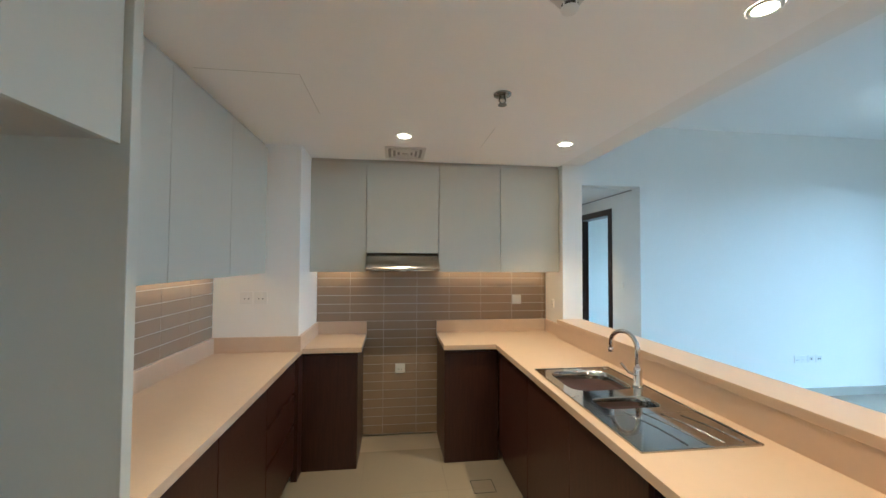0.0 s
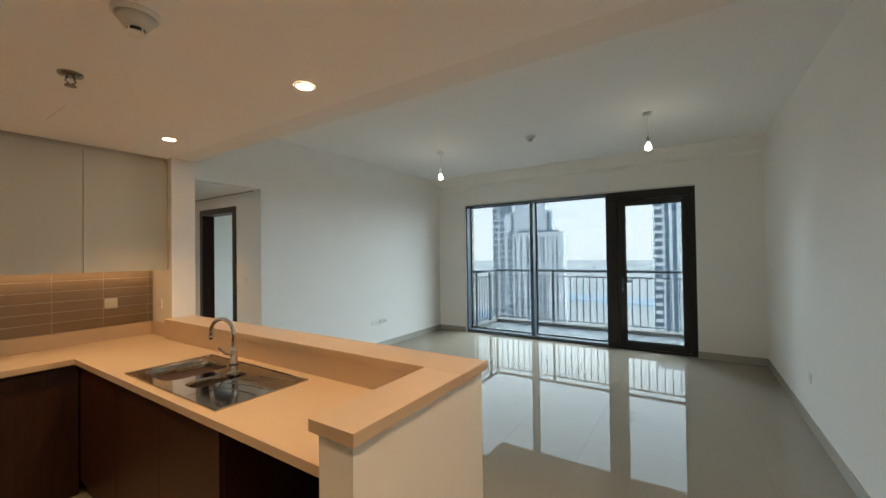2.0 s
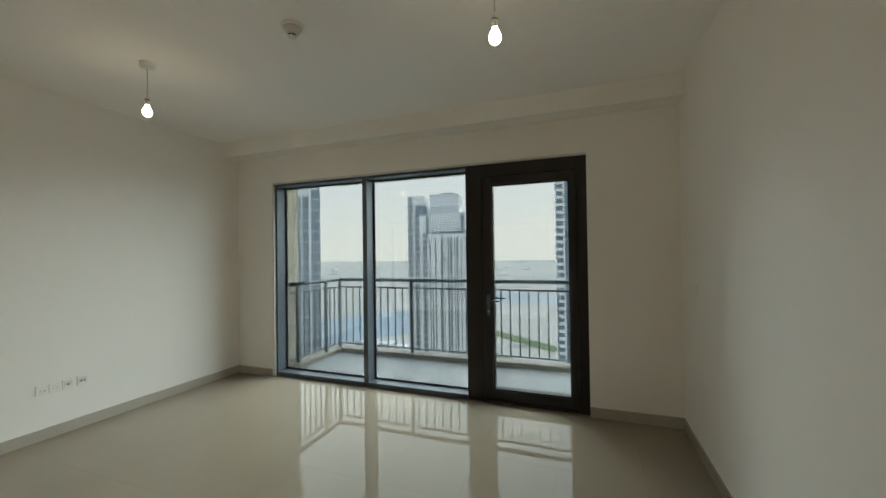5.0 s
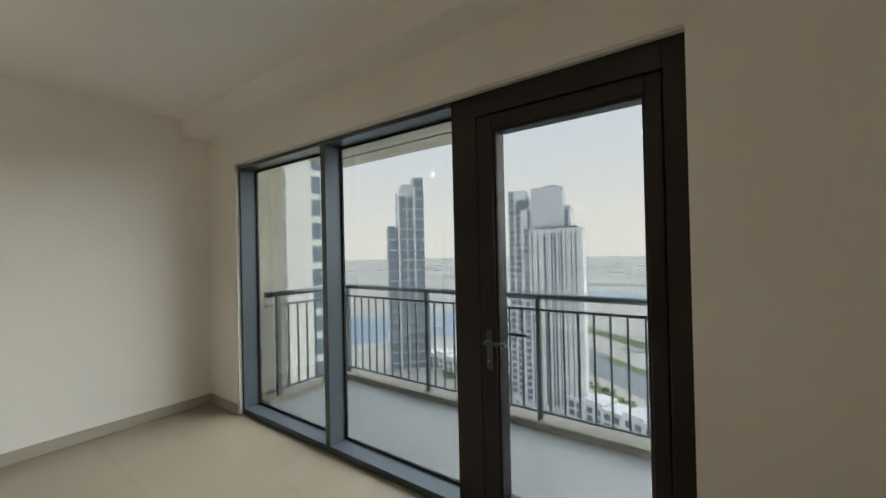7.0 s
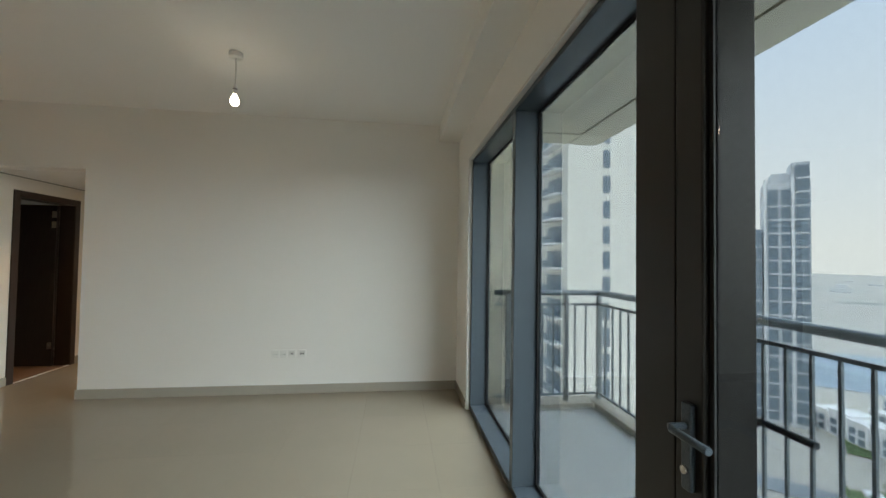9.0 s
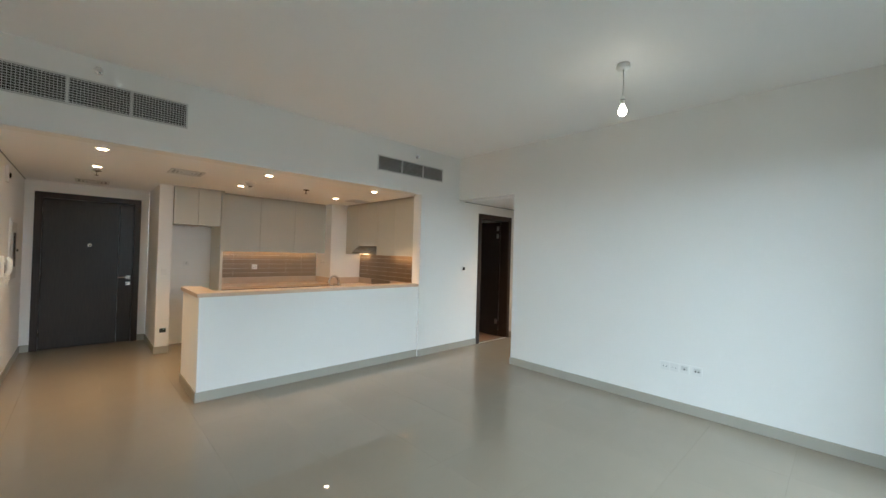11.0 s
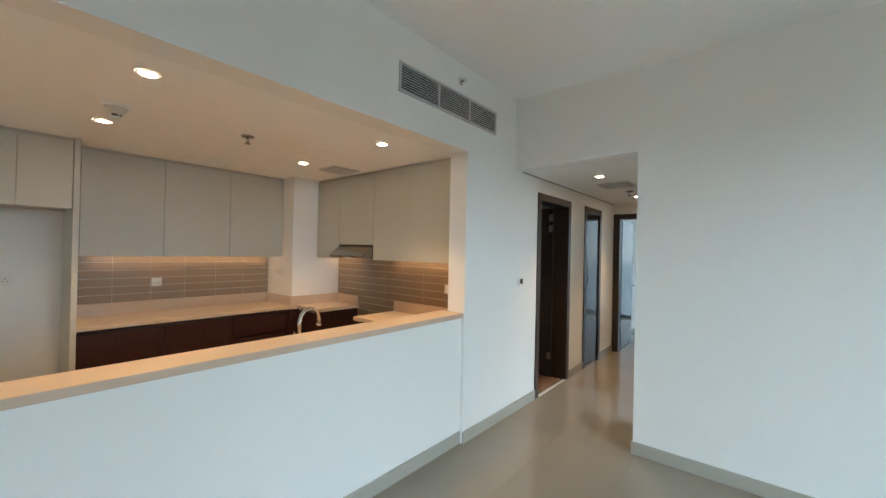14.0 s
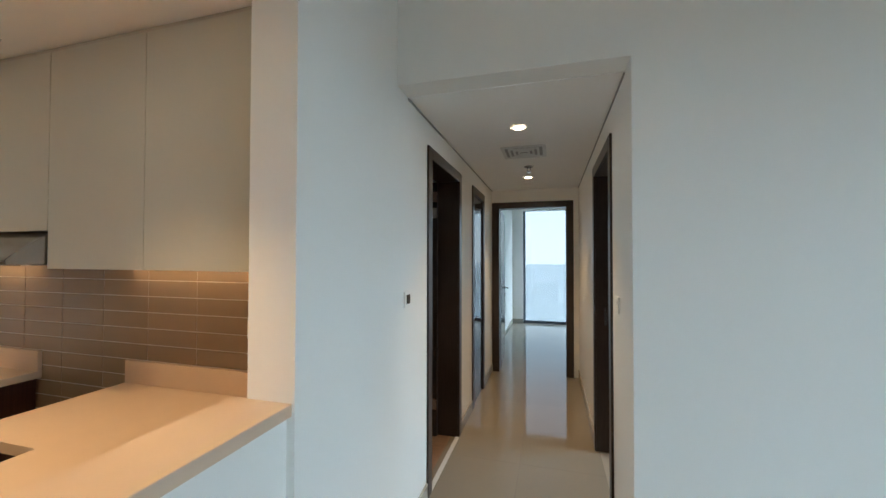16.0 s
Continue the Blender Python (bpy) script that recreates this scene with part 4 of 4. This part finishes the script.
part("architrave", boxes((E0 - 0.068, E0 + 0.03, YEND - 0.014, YEND, 0, DH + 0.05), (E1 - 0.03, E1 + 0.06, YEND - 0.014, YEND, 0, DH + 0.05), (E0 + 0.03, E1 - 0.03, YEND - 0.014, YEND, DH - 0.03, DH + 0.05), bev=0.003), M_FRAME, d)
part("lining", boxes((E0, E0 + 0.03, YEND, YEND + T, 0, DH), (E1 - 0.03, E1, YEND, YEND + T, 0, DH), (E0 + 0.03, E1 - 0.03, YEND, YEND + T, DH - 0.03, DH)), M_FRAME, d)
bm = boxes((0, 0.86, 0, 0.044, 0.008, DH - 0.035), bev=0.002)
bmesh.ops.transform(bm, matrix=pose(E0 + 0.035, YEND + T - 0.01, 0, 0, 0, 93), verts=bm.verts[:])
leaf = part("leaf", bm, M_WENGE_GLOSS, d, "open glossy dark door leaf")
bm = tube(bmesh.new(), [(0.79, 0.0, 1.05), (0.79, -0.05, 1.05), (0.68, -0.055, 1.05)], 0.009, 10)
lathe(bm, [(0.024, -0.008), (0.024, 0.0)], (0.79, 0, 1.05), "y", 16)
lathe(bm, [(0.024, -0.008), (0.024, 0.0)], (0.79, 0, 0.95), "y", 16)
bmesh.ops.transform(bm, matrix=pose(E0 + 0.035, YEND + T - 0.01, 0, 0, 0, 93), verts=bm.verts[:])
part("handle", bm, M_STEEL, leaf, "satin steel lever handle")
# entrance door, closed
d = door_frame_y("door_6", XDOOR - T, XDOOR, ED[0], ED[1], 2.23, "closed dark grey-brown entrance door with steel lever", 0.05)
part("leaf", boxes((XDOOR - 0.05, XDOOR - 0.012, ED[0] + 0.033, -0.03, 0.008, 2.197), (XDOOR - 0.05, XDOOR - 0.012, -0.026, ED[1] - 0.033, 0.008, 2.197), bev=0.0015), M_DOOR, d)
bm = tube(bmesh.new(), [(XDOOR - 0.012, 0.095, 1.03), (XDOOR + 0.04, 0.095, 1.03), (XDOOR + 0.046, 0.07, 1.03), (XDOOR + 0.046, -0.03, 1.03)], 0.010, 10)
box(bm, XDOOR - 0.012, XDOOR - 0.004, 0.065, 0.125, 1.0, 1.06, bev=0.002)
part("handle", bm, M_STEEL, d, "satin steel lever handle")
part("lock", boxes((XDOOR - 0.012, XDOOR - 0.004, 0.065, 0.125, 0.90, 0.96), bev=0.002), M_STEEL, d)
part("peephole", lathe(bmesh.new(), [(0.028, XDOOR - 0.012), (0.024, XDOOR - 0.004), (0.010, XDOOR - 0.003)], (0, -0.37, 1.53), "x"), M_CHROME, d)
for z in (0.25, 1.1, 2.0):
    part("hinge", lathe(bmesh.new(), [(0.008, z - 0.05), (0.008, z + 0.05)], (XDOOR + 0.004, ED[0] + 0.03, 0), "z", 10), M_STEEL, d)

# entry wall things
ys = YENT
p = thing("distribution_board", (-0.6, ys, 1.09), "white flush distribution board with a dark window", "electric panel")
part("frame", boxes((-1.0, -0.30, ys, ys + 0.012, 1.07, 1.82), bev=0.003), M_PLASTIC, p)
part("door", boxes((-0.80, -0.33, ys + 0.012, ys + 0.022, 1.11, 1.78), bev=0.003), M_GRILLE, p)
part("window", boxes((-0.69, -0.49, ys + 0.022, ys + 0.024, 1.25, 1.66), bev=0.0005), M_SCREEN, p, "dark smoked panel window")
part("latch", boxes((-0.86, -0.80, ys + 0.022, ys + 0.034, 1.43, 1.46), bev=0.002), M_DARK, p)
p = thing("intercom", (0.12, ys, 1.18), "white intercom handset on the entry wall", "intercom")
part("base", boxes((0.06, 0.20, ys, ys + 0.025, 1.18, 1.40), bev=0.008), M_PLASTIC, p)
part("handset", tube(bmesh.new(), [(0.10, ys + 0.035, 1.20), (0.10, ys + 0.055, 1.24), (0.10, ys + 0.055, 1.34), (0.10, ys + 0.035, 1.385)], 0.022, 12), M_PLASTIC, p)
part("keypad", boxes((0.145, 0.185, ys + 0.025, ys + 0.027, 1.22, 1.33)), M_DUCT, p)
pts = [(0.10 + 0.012 * math.cos(i * 1.3) - 0.05 * math.sin(i / 40 * math.pi), ys + 0.03 + 0.012 * math.sin(i * 1.3), 1.20 - 0.13 * math.sin(i / 40 * math.pi)) for i in range(41)]
part("cord", tube(bmesh.new(), pts, 0.003, 6), M_PLASTIC, p)
p = thing("motion_sensor", (0.12, ys, 2.2), "white wall sensor with a dark lens", "sensor")
part("base", boxes((0.055, 0.185, ys, ys + 0.03, 2.18, 2.35), bev=0.006), M_PLASTIC, p)
part("lens", lathe(bmesh.new(), [(0.032, ys + 0.03), (0.028, ys + 0.04), (0.01, ys + 0.044)], (0.12, 0, 2.255), "y"), M_SCREEN, p)

# bedroom window, and an unseen one added to light the second room
w = thing("window_2", (3.7, BW + 0.1, 0), "full-height bedroom window with a low dark frame", "window")
w["kind"] = "structure"
part("window_frame", boxes((1.98, 5.5, BW + 0.08, BW + 0.14, 0, 0.06), (1.98, 2.03, BW + 0.08, BW + 0.14, 0.06, 2.6), (3.7, 3.75, BW + 0.08, BW + 0.14, 0.06, 2.6), (5.45, 5.5, BW + 0.08, BW + 0.14, 0.06, 2.6), bev=0.002), M_BRONZE, w)
for a, b in ((2.03, 3.7), (3.75, 5.45)):
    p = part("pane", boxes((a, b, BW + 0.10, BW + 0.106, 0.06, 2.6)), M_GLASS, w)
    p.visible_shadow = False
w = thing("window_3", (6.08, 5.85, 0), "unseen tall window added to light the room opposite", "window")
w["kind"] = "structure"
part("window_frame", boxes((6.04, 6.1, 4.9, 4.95, 0.0, 2.4), (6.04, 6.1, 6.75, 6.8, 0.0, 2.4), (6.04, 6.1, 4.95, 6.75, 0.0, 0.06), (6.04, 6.1, 4.95, 6.75, 2.34, 2.4)), M_BRONZE, w)
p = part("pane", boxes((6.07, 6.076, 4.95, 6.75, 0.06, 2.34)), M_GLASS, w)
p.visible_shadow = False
solid("floor_bedroom", boxes((1.6, 5.65, YEND + T, BW + 0.2, -0.12, -0.0005)), M_TILE, "polished beige bedroom floor", "floor")
solid("floor_second_room", boxes((XC + T, 6.15, YN + T, YEND, -0.008, -0.001)), M_TILE, "polished beige floor of the room opposite", "floor")


# ---- outside ----
GZ = -80.0


def far(name, colour, rough=0.8, vary=0.05, scale=0.05, fine=2.0):
    return mat(name, colour, rough, vary=vary, scale=scale, fine=fine, bump=0.0)


# distance haze is mixed into these base colours as paler tones
M_SAND = far("hazy_sand", (0.60, 0.55, 0.47), 0.95, 0.22, 0.012, 0.15)
M_WATER = far("hazy_water", (0.30, 0.38, 0.44), 0.6, 0.05)
M_ASPH = far("hazy_road", (0.30, 0.32, 0.33), 0.9, 0.06)
M_GREEN = far("hazy_planting", (0.16, 0.21, 0.09), 0.95, 0.3, 0.2, 1.5)
M_SCRUB = far("hazy_scrub", (0.36, 0.38, 0.34), 0.95, 0.2, 0.02, 0.3)
M_WHITE = far("hazy_pale_cladding", (0.90, 0.89, 0.87), 0.7)
M_GREYC = far("hazy_grey_cladding", (0.72, 0.72, 0.72), 0.7)
M_BLUEG = far("hazy_blue_glazing", (0.22, 0.27, 0.31), 0.35)
M_PALEG = far("hazy_glazing", (0.17, 0.22, 0.27), 0.4)
M_CREAM = far("cream_cladding", (0.85, 0.82, 0.74), 0.8)

bm = boxes((-4000, 4000, -4000, 4000, GZ - 1, GZ))
solid("ground", bm, M_SAND, "hazy pale desert ground far below", "ground")


def out_at(azimuth, dist):
    return 6.0 + dist * math.cos(radians(azimuth)), -0.5 + dist * math.sin(radians(azimuth))


def strip_at(name, az0, az1, d0, d1, z, material, label, cat):
    a, b, c, d = out_at(az0, d0), out_at(az1, d0), out_at(az1, d1), out_at(az0, d1)
    bm = bmesh.new()
    v = [bm.verts.new((x, y, z + q)) for q in (-0.2, 0) for x, y in (a, b, c, d)]
    for q in ((3, 2, 1, 0), (4, 5, 6, 7), (0, 1, 5, 4), (1, 2, 6, 5), (2, 3, 7, 6), (3, 0, 4, 7)):
        bm.faces.new([v[i] for i in q])
    bmesh.ops.recalc_face_normals(bm, faces=bm.faces[:])
    solid(name, bm, material, label, cat)


strip_at("water", 23, 80, 400, 560, GZ + 0.3, M_WATER, "grey-blue creek beyond the towers", "water")
strip_at("water", -40, 20, 700, 820, GZ + 0.3, M_WATER, "distant strip of grey-blue water", "water")
strip_at("road", -40, 15, 262, 300, GZ + 0.4, M_ASPH, "wide grey road far below", "road")
strip_at("road", 27, 70, 196, 208, GZ + 0.4, M_ASPH, "grey street between the blocks", "road")
def strip_line(name, p, q, width, z, material, label, cat):
    """A straight flat strip on the far ground from p to q."""
    p, q = Vector(p), Vector(q)
    d = (q - p).normalized()
    w = Vector((-d.y, d.x)) * width / 2
    bm = bmesh.new()
    v = [bm.verts.new((c.x, c.y, z + h)) for h in (-0.2, 0) for c in (p + w, p - w, q - w, q + w)]
    for f in ((3, 2, 1, 0), (4, 5, 6, 7), (0, 1, 5, 4), (1, 2, 6, 5), (2, 3, 7, 6), (3, 0, 4, 7)):
        bm.faces.new([v[i] for i in f])
    bmesh.ops.recalc_face_normals(bm, faces=bm.faces[:])
    solid(name, bm, material, label, cat)


strip_line("road", (330, 115), (215, -12), 34, GZ + 0.42, M_ASPH, "grey road and car park far below", "road")
strip_line("road", (260, 190), (168, 40), 7, GZ + 0.46, M_ASPH, "grey street between the blocks", "road")
for p, q, w in (((196, 118), (140, 44), 9), ((183, 116), (128, 46), 6), ((172, 120), (112, 52), 5), ((210, 90), (186, 66), 6), ((240, 62), (214, 34), 7), ((305, 70), (262, 20), 8), ((420, 130), (330, 20), 16), ((240, 170), (205, 140), 8)):
    strip_line("ground_planting", p, q, w, GZ + 0.47, M_GREEN, "green planted strip far below", "planting")
for p, q, w in (((190, 112), (134, 44), 4), ((178, 118), (120, 48), 5), ((232, 120), (205, 70), 6), ((225, 52), (196, 20), 5), ((160, 110), (100, 50), 14)):
    strip_line("pavement", p, q, w, GZ + 0.49, M_WHITE, "pale paved path far below", "pavement")
for az, d, s in ((5, 238, 26), (8, 330, 30), (-5, 340, 40), (40, 660, 80), (12, 900, 110), (22, 1050, 160), (5, 1250, 200), (32, 1200, 170), (-8, 1500, 240), (16, 1700, 300), (40, 1800, 300), (26, 2200, 380), (3, 2400, 420)):
    strip_at("ground_planting", az - s / d * 34, az + s / d * 34, d, d + s * 0.35, GZ + 0.45, M_SCRUB, "dull grey-green scrub on the far flats", "planting")

random.seed(4)


def leafy(bm, x, y, z, r):
    for k in range(26):
        a, b = random.uniform(0, 6.28), random.uniform(-0.6, 1)
        q = r * random.uniform(0.5, 1.0)
        c = Vector((x + q * math.cos(a), y + q * math.sin(a), z + q * b))
        s = r * random.uniform(0.25, 0.45)
        u = Vector((random.uniform(-1, 1), random.uniform(-1, 1), random.uniform(-1, 1))).normalized()
        w = u.orthogonal().normalized()
        t3 = u.cross(w)
        vs = [bm.verts.new(c + s * p) for p in (u, w, -u * 0.8, -w)]
        top, bot = bm.verts.new(c + s * 0.5 * t3), bm.verts.new(c - s * 0.5 * t3)
        for i in range(4):
            bm.faces.new((vs[i], vs[(i + 1) % 4], top))
            bm.faces.new((vs[(i + 1) % 4], vs[i], bot))
    return bm


trees = []
for k in range(3):
    t0 = thing("tree", (0, 0, 0), "small dusty green street tree far below", "tree", "street trees")
    bm = bmesh.new()
    lathe(bm, [(0.22, 0), (0.14, 2.6), (0.08, 4.0)], (0, 0, 0), "z", 8)
    tube(bm, [(0, 0, 2.4), (0.8, 0.3, 3.6)], 0.06, 6)
    tube(bm, [(0, 0, 2.6), (-0.7, -0.4, 3.8)], 0.06, 6)
    part("trunk", bm, M_ASPH, t0)
    part("crown", leafy(bmesh.new(), 0, 0, 4.3, 2.3), M_GREEN, t0)
    trees.append(t0)
for i in range(90):
    k = random.uniform(0, 1)
    (xa, ya), (xb, yb) = random.choice((((196, 118), (140, 44)), ((183, 116), (128, 46)), ((172, 120), (112, 52)), ((240, 62), (214, 34)), ((210, 90), (186, 66))))
    x, y = xa + (xb - xa) * k + random.uniform(-3, 3), ya + (yb - ya) * k + random.uniform(-3, 3)
    m = pose(x, y, GZ + 0.45, 0, 0, random.uniform(0, 360)) @ Matrix.Scale(random.uniform(0.5, 0.85), 4)
    if i < 3:
        trees[i].matrix_basis = m
    else:
        copy_thing(trees[i % 3], m)


def tower(name, az, dist, turn, label, build):
    """A far building: parts are built round the origin with -y towards the room, then turned and placed."""
    x, y = out_at(az, dist)
    t = thing(name, (0, 0, 0), label, "tower")
    build(t)
    t.matrix_basis = pose(x, y, GZ, 0, 0, az - 90 + turn)
    return t


def build_a(t):
    part("wall", boxes((-22, -12.6, 5, 30, 0, 113.5)), M_WHITE, t)
    part("wall", boxes((-17.6, -11, 1, 5, 0, 102.5)), M_WHITE, t)
    part("wall", boxes((-12.6, 16.2, -3, 25, 0, 92)), M_WHITE, t)
    part("crown", boxes((-10.5, 10.6, -1.5, 20, 92.1, 103.5)), M_GREYC, t)
    part("crown", boxes((-9.3, 6.6, 4, 22, 103.6, 114)), M_GREYC, t)
    part("glazing", boxes((-16.8, -11, 1.5, 4.9, 102.6, 107.8)), M_BLUEG, t)
    part("glazing", boxes((8.0, 9.6, -1.7, -1.45, 92.2, 102)), M_BLUEG, t)
    part("glazing", boxes((-10.4, -9.0, -1.7, -1.45, 92.2, 102)), M_BLUEG, t)
    part("roof", boxes((-3, 4, 6, 20, 114.05, 115)), M_BLUEG, t)
    part("railing", boxes((-7, 14, -2.95, -2.8, 92.05, 93.1)), M_PALEG, t)
    for x, w in ((-8.4, 0.9), (-5.6, 0.8), (-2.4, 2.0), (1.2, 2.4), (4.8, 1.9), (8.1, 1.0), (10.4, 0.8), (12.6, 0.7)):
        part("window", boxes((x, x + w, -3.06, -2.9, 3, 90)), M_BLUEG, t)
    for i in range(16):
        x = -9.2 + 1.62 * i
        part("fin", boxes((x, x + 0.42, -3.9, -3.0, 0, 92)), M_WHITE, t)
    for x0, y, n in ((-21.6, 5, 32), (-17.2, 1, 29), (-12.2, -3, 26)):
        for i in range(n):
            z = 4 + 3.4 * i
            part("balcony", boxes((x0, x0 + 2.7, y - 1.1, y, z, z + 0.9)), M_GREYC, t)
            part("window", boxes((x0 + 0.1, x0 + 2.6, y - 0.06, y + 0.1, z + 0.95, z + 3.35)), M_BLUEG, t)


def build_b(t):
    part("wall", boxes((-6, 12, 0, 22, 0, 124), (-13, -6, 2, 20, 0, 100), (5, 12, 2, 18, 124, 134), (-3, 5, 3, 18, 124, 129)), M_GREYC, t)
    for x0, x1, h in ((-12.4, -7, 99), (-4.6, -0.6, 120), (0.8, 4.4, 120), (6.2, 11.4, 132)):
        part("glazing", boxes((x0, x1, -0.4, 2.2, 2, h)), M_BLUEG, t)
        for z in range(6, h - 4, 7):
            part("spandrel", boxes((x0, x1, -0.5, -0.38, z, z + 0.9)), M_GREYC, t)
    part("fin", boxes((-6.2, -5.2, -1, 2, 0, 126), (4.6, 5.8, -1, 2, 0, 126)), M_WHITE, t)


def build_d(t):
    part("wall", boxes((-6, 6, 0, 20, 0, 128)), M_WHITE, t)
    for i in range(36):
        part("balcony", boxes((-6.3, -3, -1.4, 0, 4 + 3.4 * i, 5.2 + 3.4 * i)), M_WHITE, t)
        part("window", boxes((-6, -3, -0.06, 0.1, 5.3 + 3.4 * i, 7.3 + 3.4 * i)), M_PALEG, t)
        part("balcony", boxes((3, 6.3, -1.4, 0, 4 + 3.4 * i, 5.2 + 3.4 * i)), M_WHITE, t)
    for x in (-2.2, 0.6):
        part("glazing", boxes((x, x + 1.6, -0.08, 0.1, 3, 120)), M_PALEG, t)


tower("tower", 20.3, 200, -8, "hazy white and grey high-rise with stepped crown", build_a)
tower("tower", 2.0, 180, 4, "hazy white residential high-rise with stacked balconies", build_d)
tower("tower", 41.3, 262, 6, "hazy dark glazed high-rise with pale fins", build_b)

# neighbouring tower with rounded balconies
cx, cy = 29.0, 47.7
nb = thing("tower", (cx, cy, GZ), "cream neighbouring tower with stacked balconies", "tower")
part("wall", boxes((cx, cx + 15.5, cy, cy + 20, GZ, 42), (cx + 15.5, cx + 18, cy + 4, cy + 20, GZ, 42)), M_CREAM, nb)
S = 3.43
for i in range(-9, 11):
    z = 0.3 + S * i
    part("balcony", boxes((cx - 1.5, cx + 0.2, cy + 1.4, cy + 7, z, z + 0.35), bev=0.12), M_WHITE, nb)
    part("balustrade", boxes((cx - 1.45, cx - 1.37, cy + 1.5, cy + 6.9, z + 0.36, z + 1.3)), M_BLUEG, nb)
    part("window", boxes((cx - 0.06, cx + 0.1, cy + 1.8, cy + 6.6, z + 0.36, z + 2.7)), M_BLUEG, nb)
    part("balcony", boxes((cx - 1.5, cx + 0.2, cy + 9.5, cy + 15, z, z + 0.35), bev=0.12), M_WHITE, nb)
    part("balustrade", boxes((cx - 1.45, cx - 1.37, cy + 9.6, cy + 14.9, z + 0.36, z + 1.3)), M_BLUEG, nb)
    part("window", boxes((cx - 0.06, cx + 0.1, cy + 9.9, cy + 14.6, z + 0.36, z + 2.7)), M_BLUEG, nb)
    part("window", boxes((cx + 5.0, cx + 6.0, cy - 0.06, cy + 0.1, z + 0.2, z + 2.6)), M_PALEG, nb)
    part("window", boxes((cx + 10.2, cx + 11.7, cy - 0.06, cy + 0.1, z + 0.2, z + 2.6)), M_PALEG, nb)


# low white terraces below
def terrace(p, q, n, lift, label):
    t = thing("terrace_block", (0, 0, 0), label, "building", "low terraces")
    d = Vector(q) - Vector(p)
    step = d.length / n
    for i in range(n):
        u, h = i * step, 8.4 + lift + 1.4 * (i % 2)
        part("wall", boxes((u, u + step * 0.98, 0.7 * (i % 2), 13, 0, h)), M_WHITE, t)
        part("parapet", boxes((u + 0.02, u + step * 0.96, 0.7 * (i % 2) - 0.5, 0.7 * (i % 2) + 0.4, h + 0.05, h + 0.7)), M_WHITE, t)
        for z in (0.9, 4.9):
            part("window", boxes((u + 0.12 * step, u + 0.42 * step, 0.7 * (i % 2) - 0.1, 0.7 * (i % 2) + 0.1, z, z + 2.8)), M_PALEG, t)
            part("window", boxes((u + 0.56 * step, u + 0.86 * step, 0.7 * (i % 2) - 0.1, 0.7 * (i % 2) + 0.1, z, z + 2.8)), M_BLUEG, t)
    t.matrix_basis = pose(p[0], p[1], GZ, 0, 0, math.degrees(math.atan2(d.y, d.x)))


terrace((192, 61), (172, 8), 6, 0.6, "row of low white terraced houses by the tower foot")
terrace((219, 172), (205, 97), 8, 1.8, "row of low white terraced houses beside the promenade")
terrace((246, 166), (230, 100), 7, 0.2, "row of low pale blocks beyond the street")
terrace((275, 180), (262, 128), 6, 1.1, "row of low pale blocks beyond the street")
for i in range(90):
    az, d = random.uniform(-30, 75), random.uniform(1100, 3200)
    x, y = out_at(az, d)
    b = thing("far_block", (x, y, GZ), "tiny hazy pale building near the horizon", "building", "distant buildings")
    w, h = random.uniform(8, 26), random.uniform(2, 5)
    part("wall", boxes((x - 8, x + 8, y - w, y + w, GZ, GZ + h)), M_WHITE if i % 3 else M_GREYC, b)

# ---- wall tiles and floor tiles ----
TW, TH, JT = 0.303, 0.0785, 0.0045
tile_y = mesh_of("tile", boxes((0, TW - 0.003, 0, 0.0085, 0, TH - JT), bev=0.0006), M_SPLASH)
tile_x = mesh_of("tile", boxes((0, 0.0085, 0, TW - 0.003, 0, TH - JT), bev=0.0006), M_SPLASH)
hob = bpy.data.objects["wall_hob"]
side = bpy.data.objects["wall_kitchen_side"]
for c in range(7):
    for r in range(6):
        piece("tile", tile_y, hob, (-0.5 + 0.002 + TW * c - 0.01, YHOB, 1.037 + TH * r))
for c in range(3):
    for r in range(13):
        if -0.51 + TW * (c + 1) < 0.75:
            piece("tile", tile_y, hob, (-0.51 + 0.002 + TW * (c + 1), YHOB, 1.037 - TH * (r + 1)))
tile_n = mesh_of("tile", boxes((0, 0.034, 0, 0.0085, 0, TH - JT), bev=0.0006), M_SPLASH)
for r in range(6):
    piece("tile", tile_n, hob, (-0.508 + TW * 7, YHOB, 1.037 + TH * r))
for c in range(6):
    for r in range(6):
        piece("tile", tile_x, side, (XL - 0.0085, 1.158 + TW * c, 1.037 + TH * r))
solid("wall_joint_hob", boxes((-0.49, 1.64, YHOB + 0.0012, YHOB + 0.008, 0.03, 1.50)), M_JOINT, "pale pointing between the wall tiles", "wall")
solid("wall_joint_side", boxes((XL - 0.008, XL - 0.0012, 1.16, 2.97, 1.03, 1.50)), M_JOINT, "pale pointing between the wall tiles", "wall")
F = 0.6
ft = mesh_of("tile", boxes((0.0004, F - 0.0003, 0.0004, F - 0.0003, -0.009, 0.0)), M_TILE)
for i in range(-6, 13):
    for j in range(-3, 14):
        x, y = -0.03 + F * i, 0.33 + F * j
        mx, my = x + F / 2, y + F / 2
        living = XW - 0.3 < mx < XE and YS - 0.3 < my < YN + 0.2
        kitchen = XDOOR - 0.3 < mx < XW and YENT - 0.3 < my < YHOB
        hall = XW < mx < XC + 0.3 and my < YEND + 0.2 and my > YN - 0.3
        if living or kitchen or hall:
            piece("tile", ft, floor, (x, y, 0))
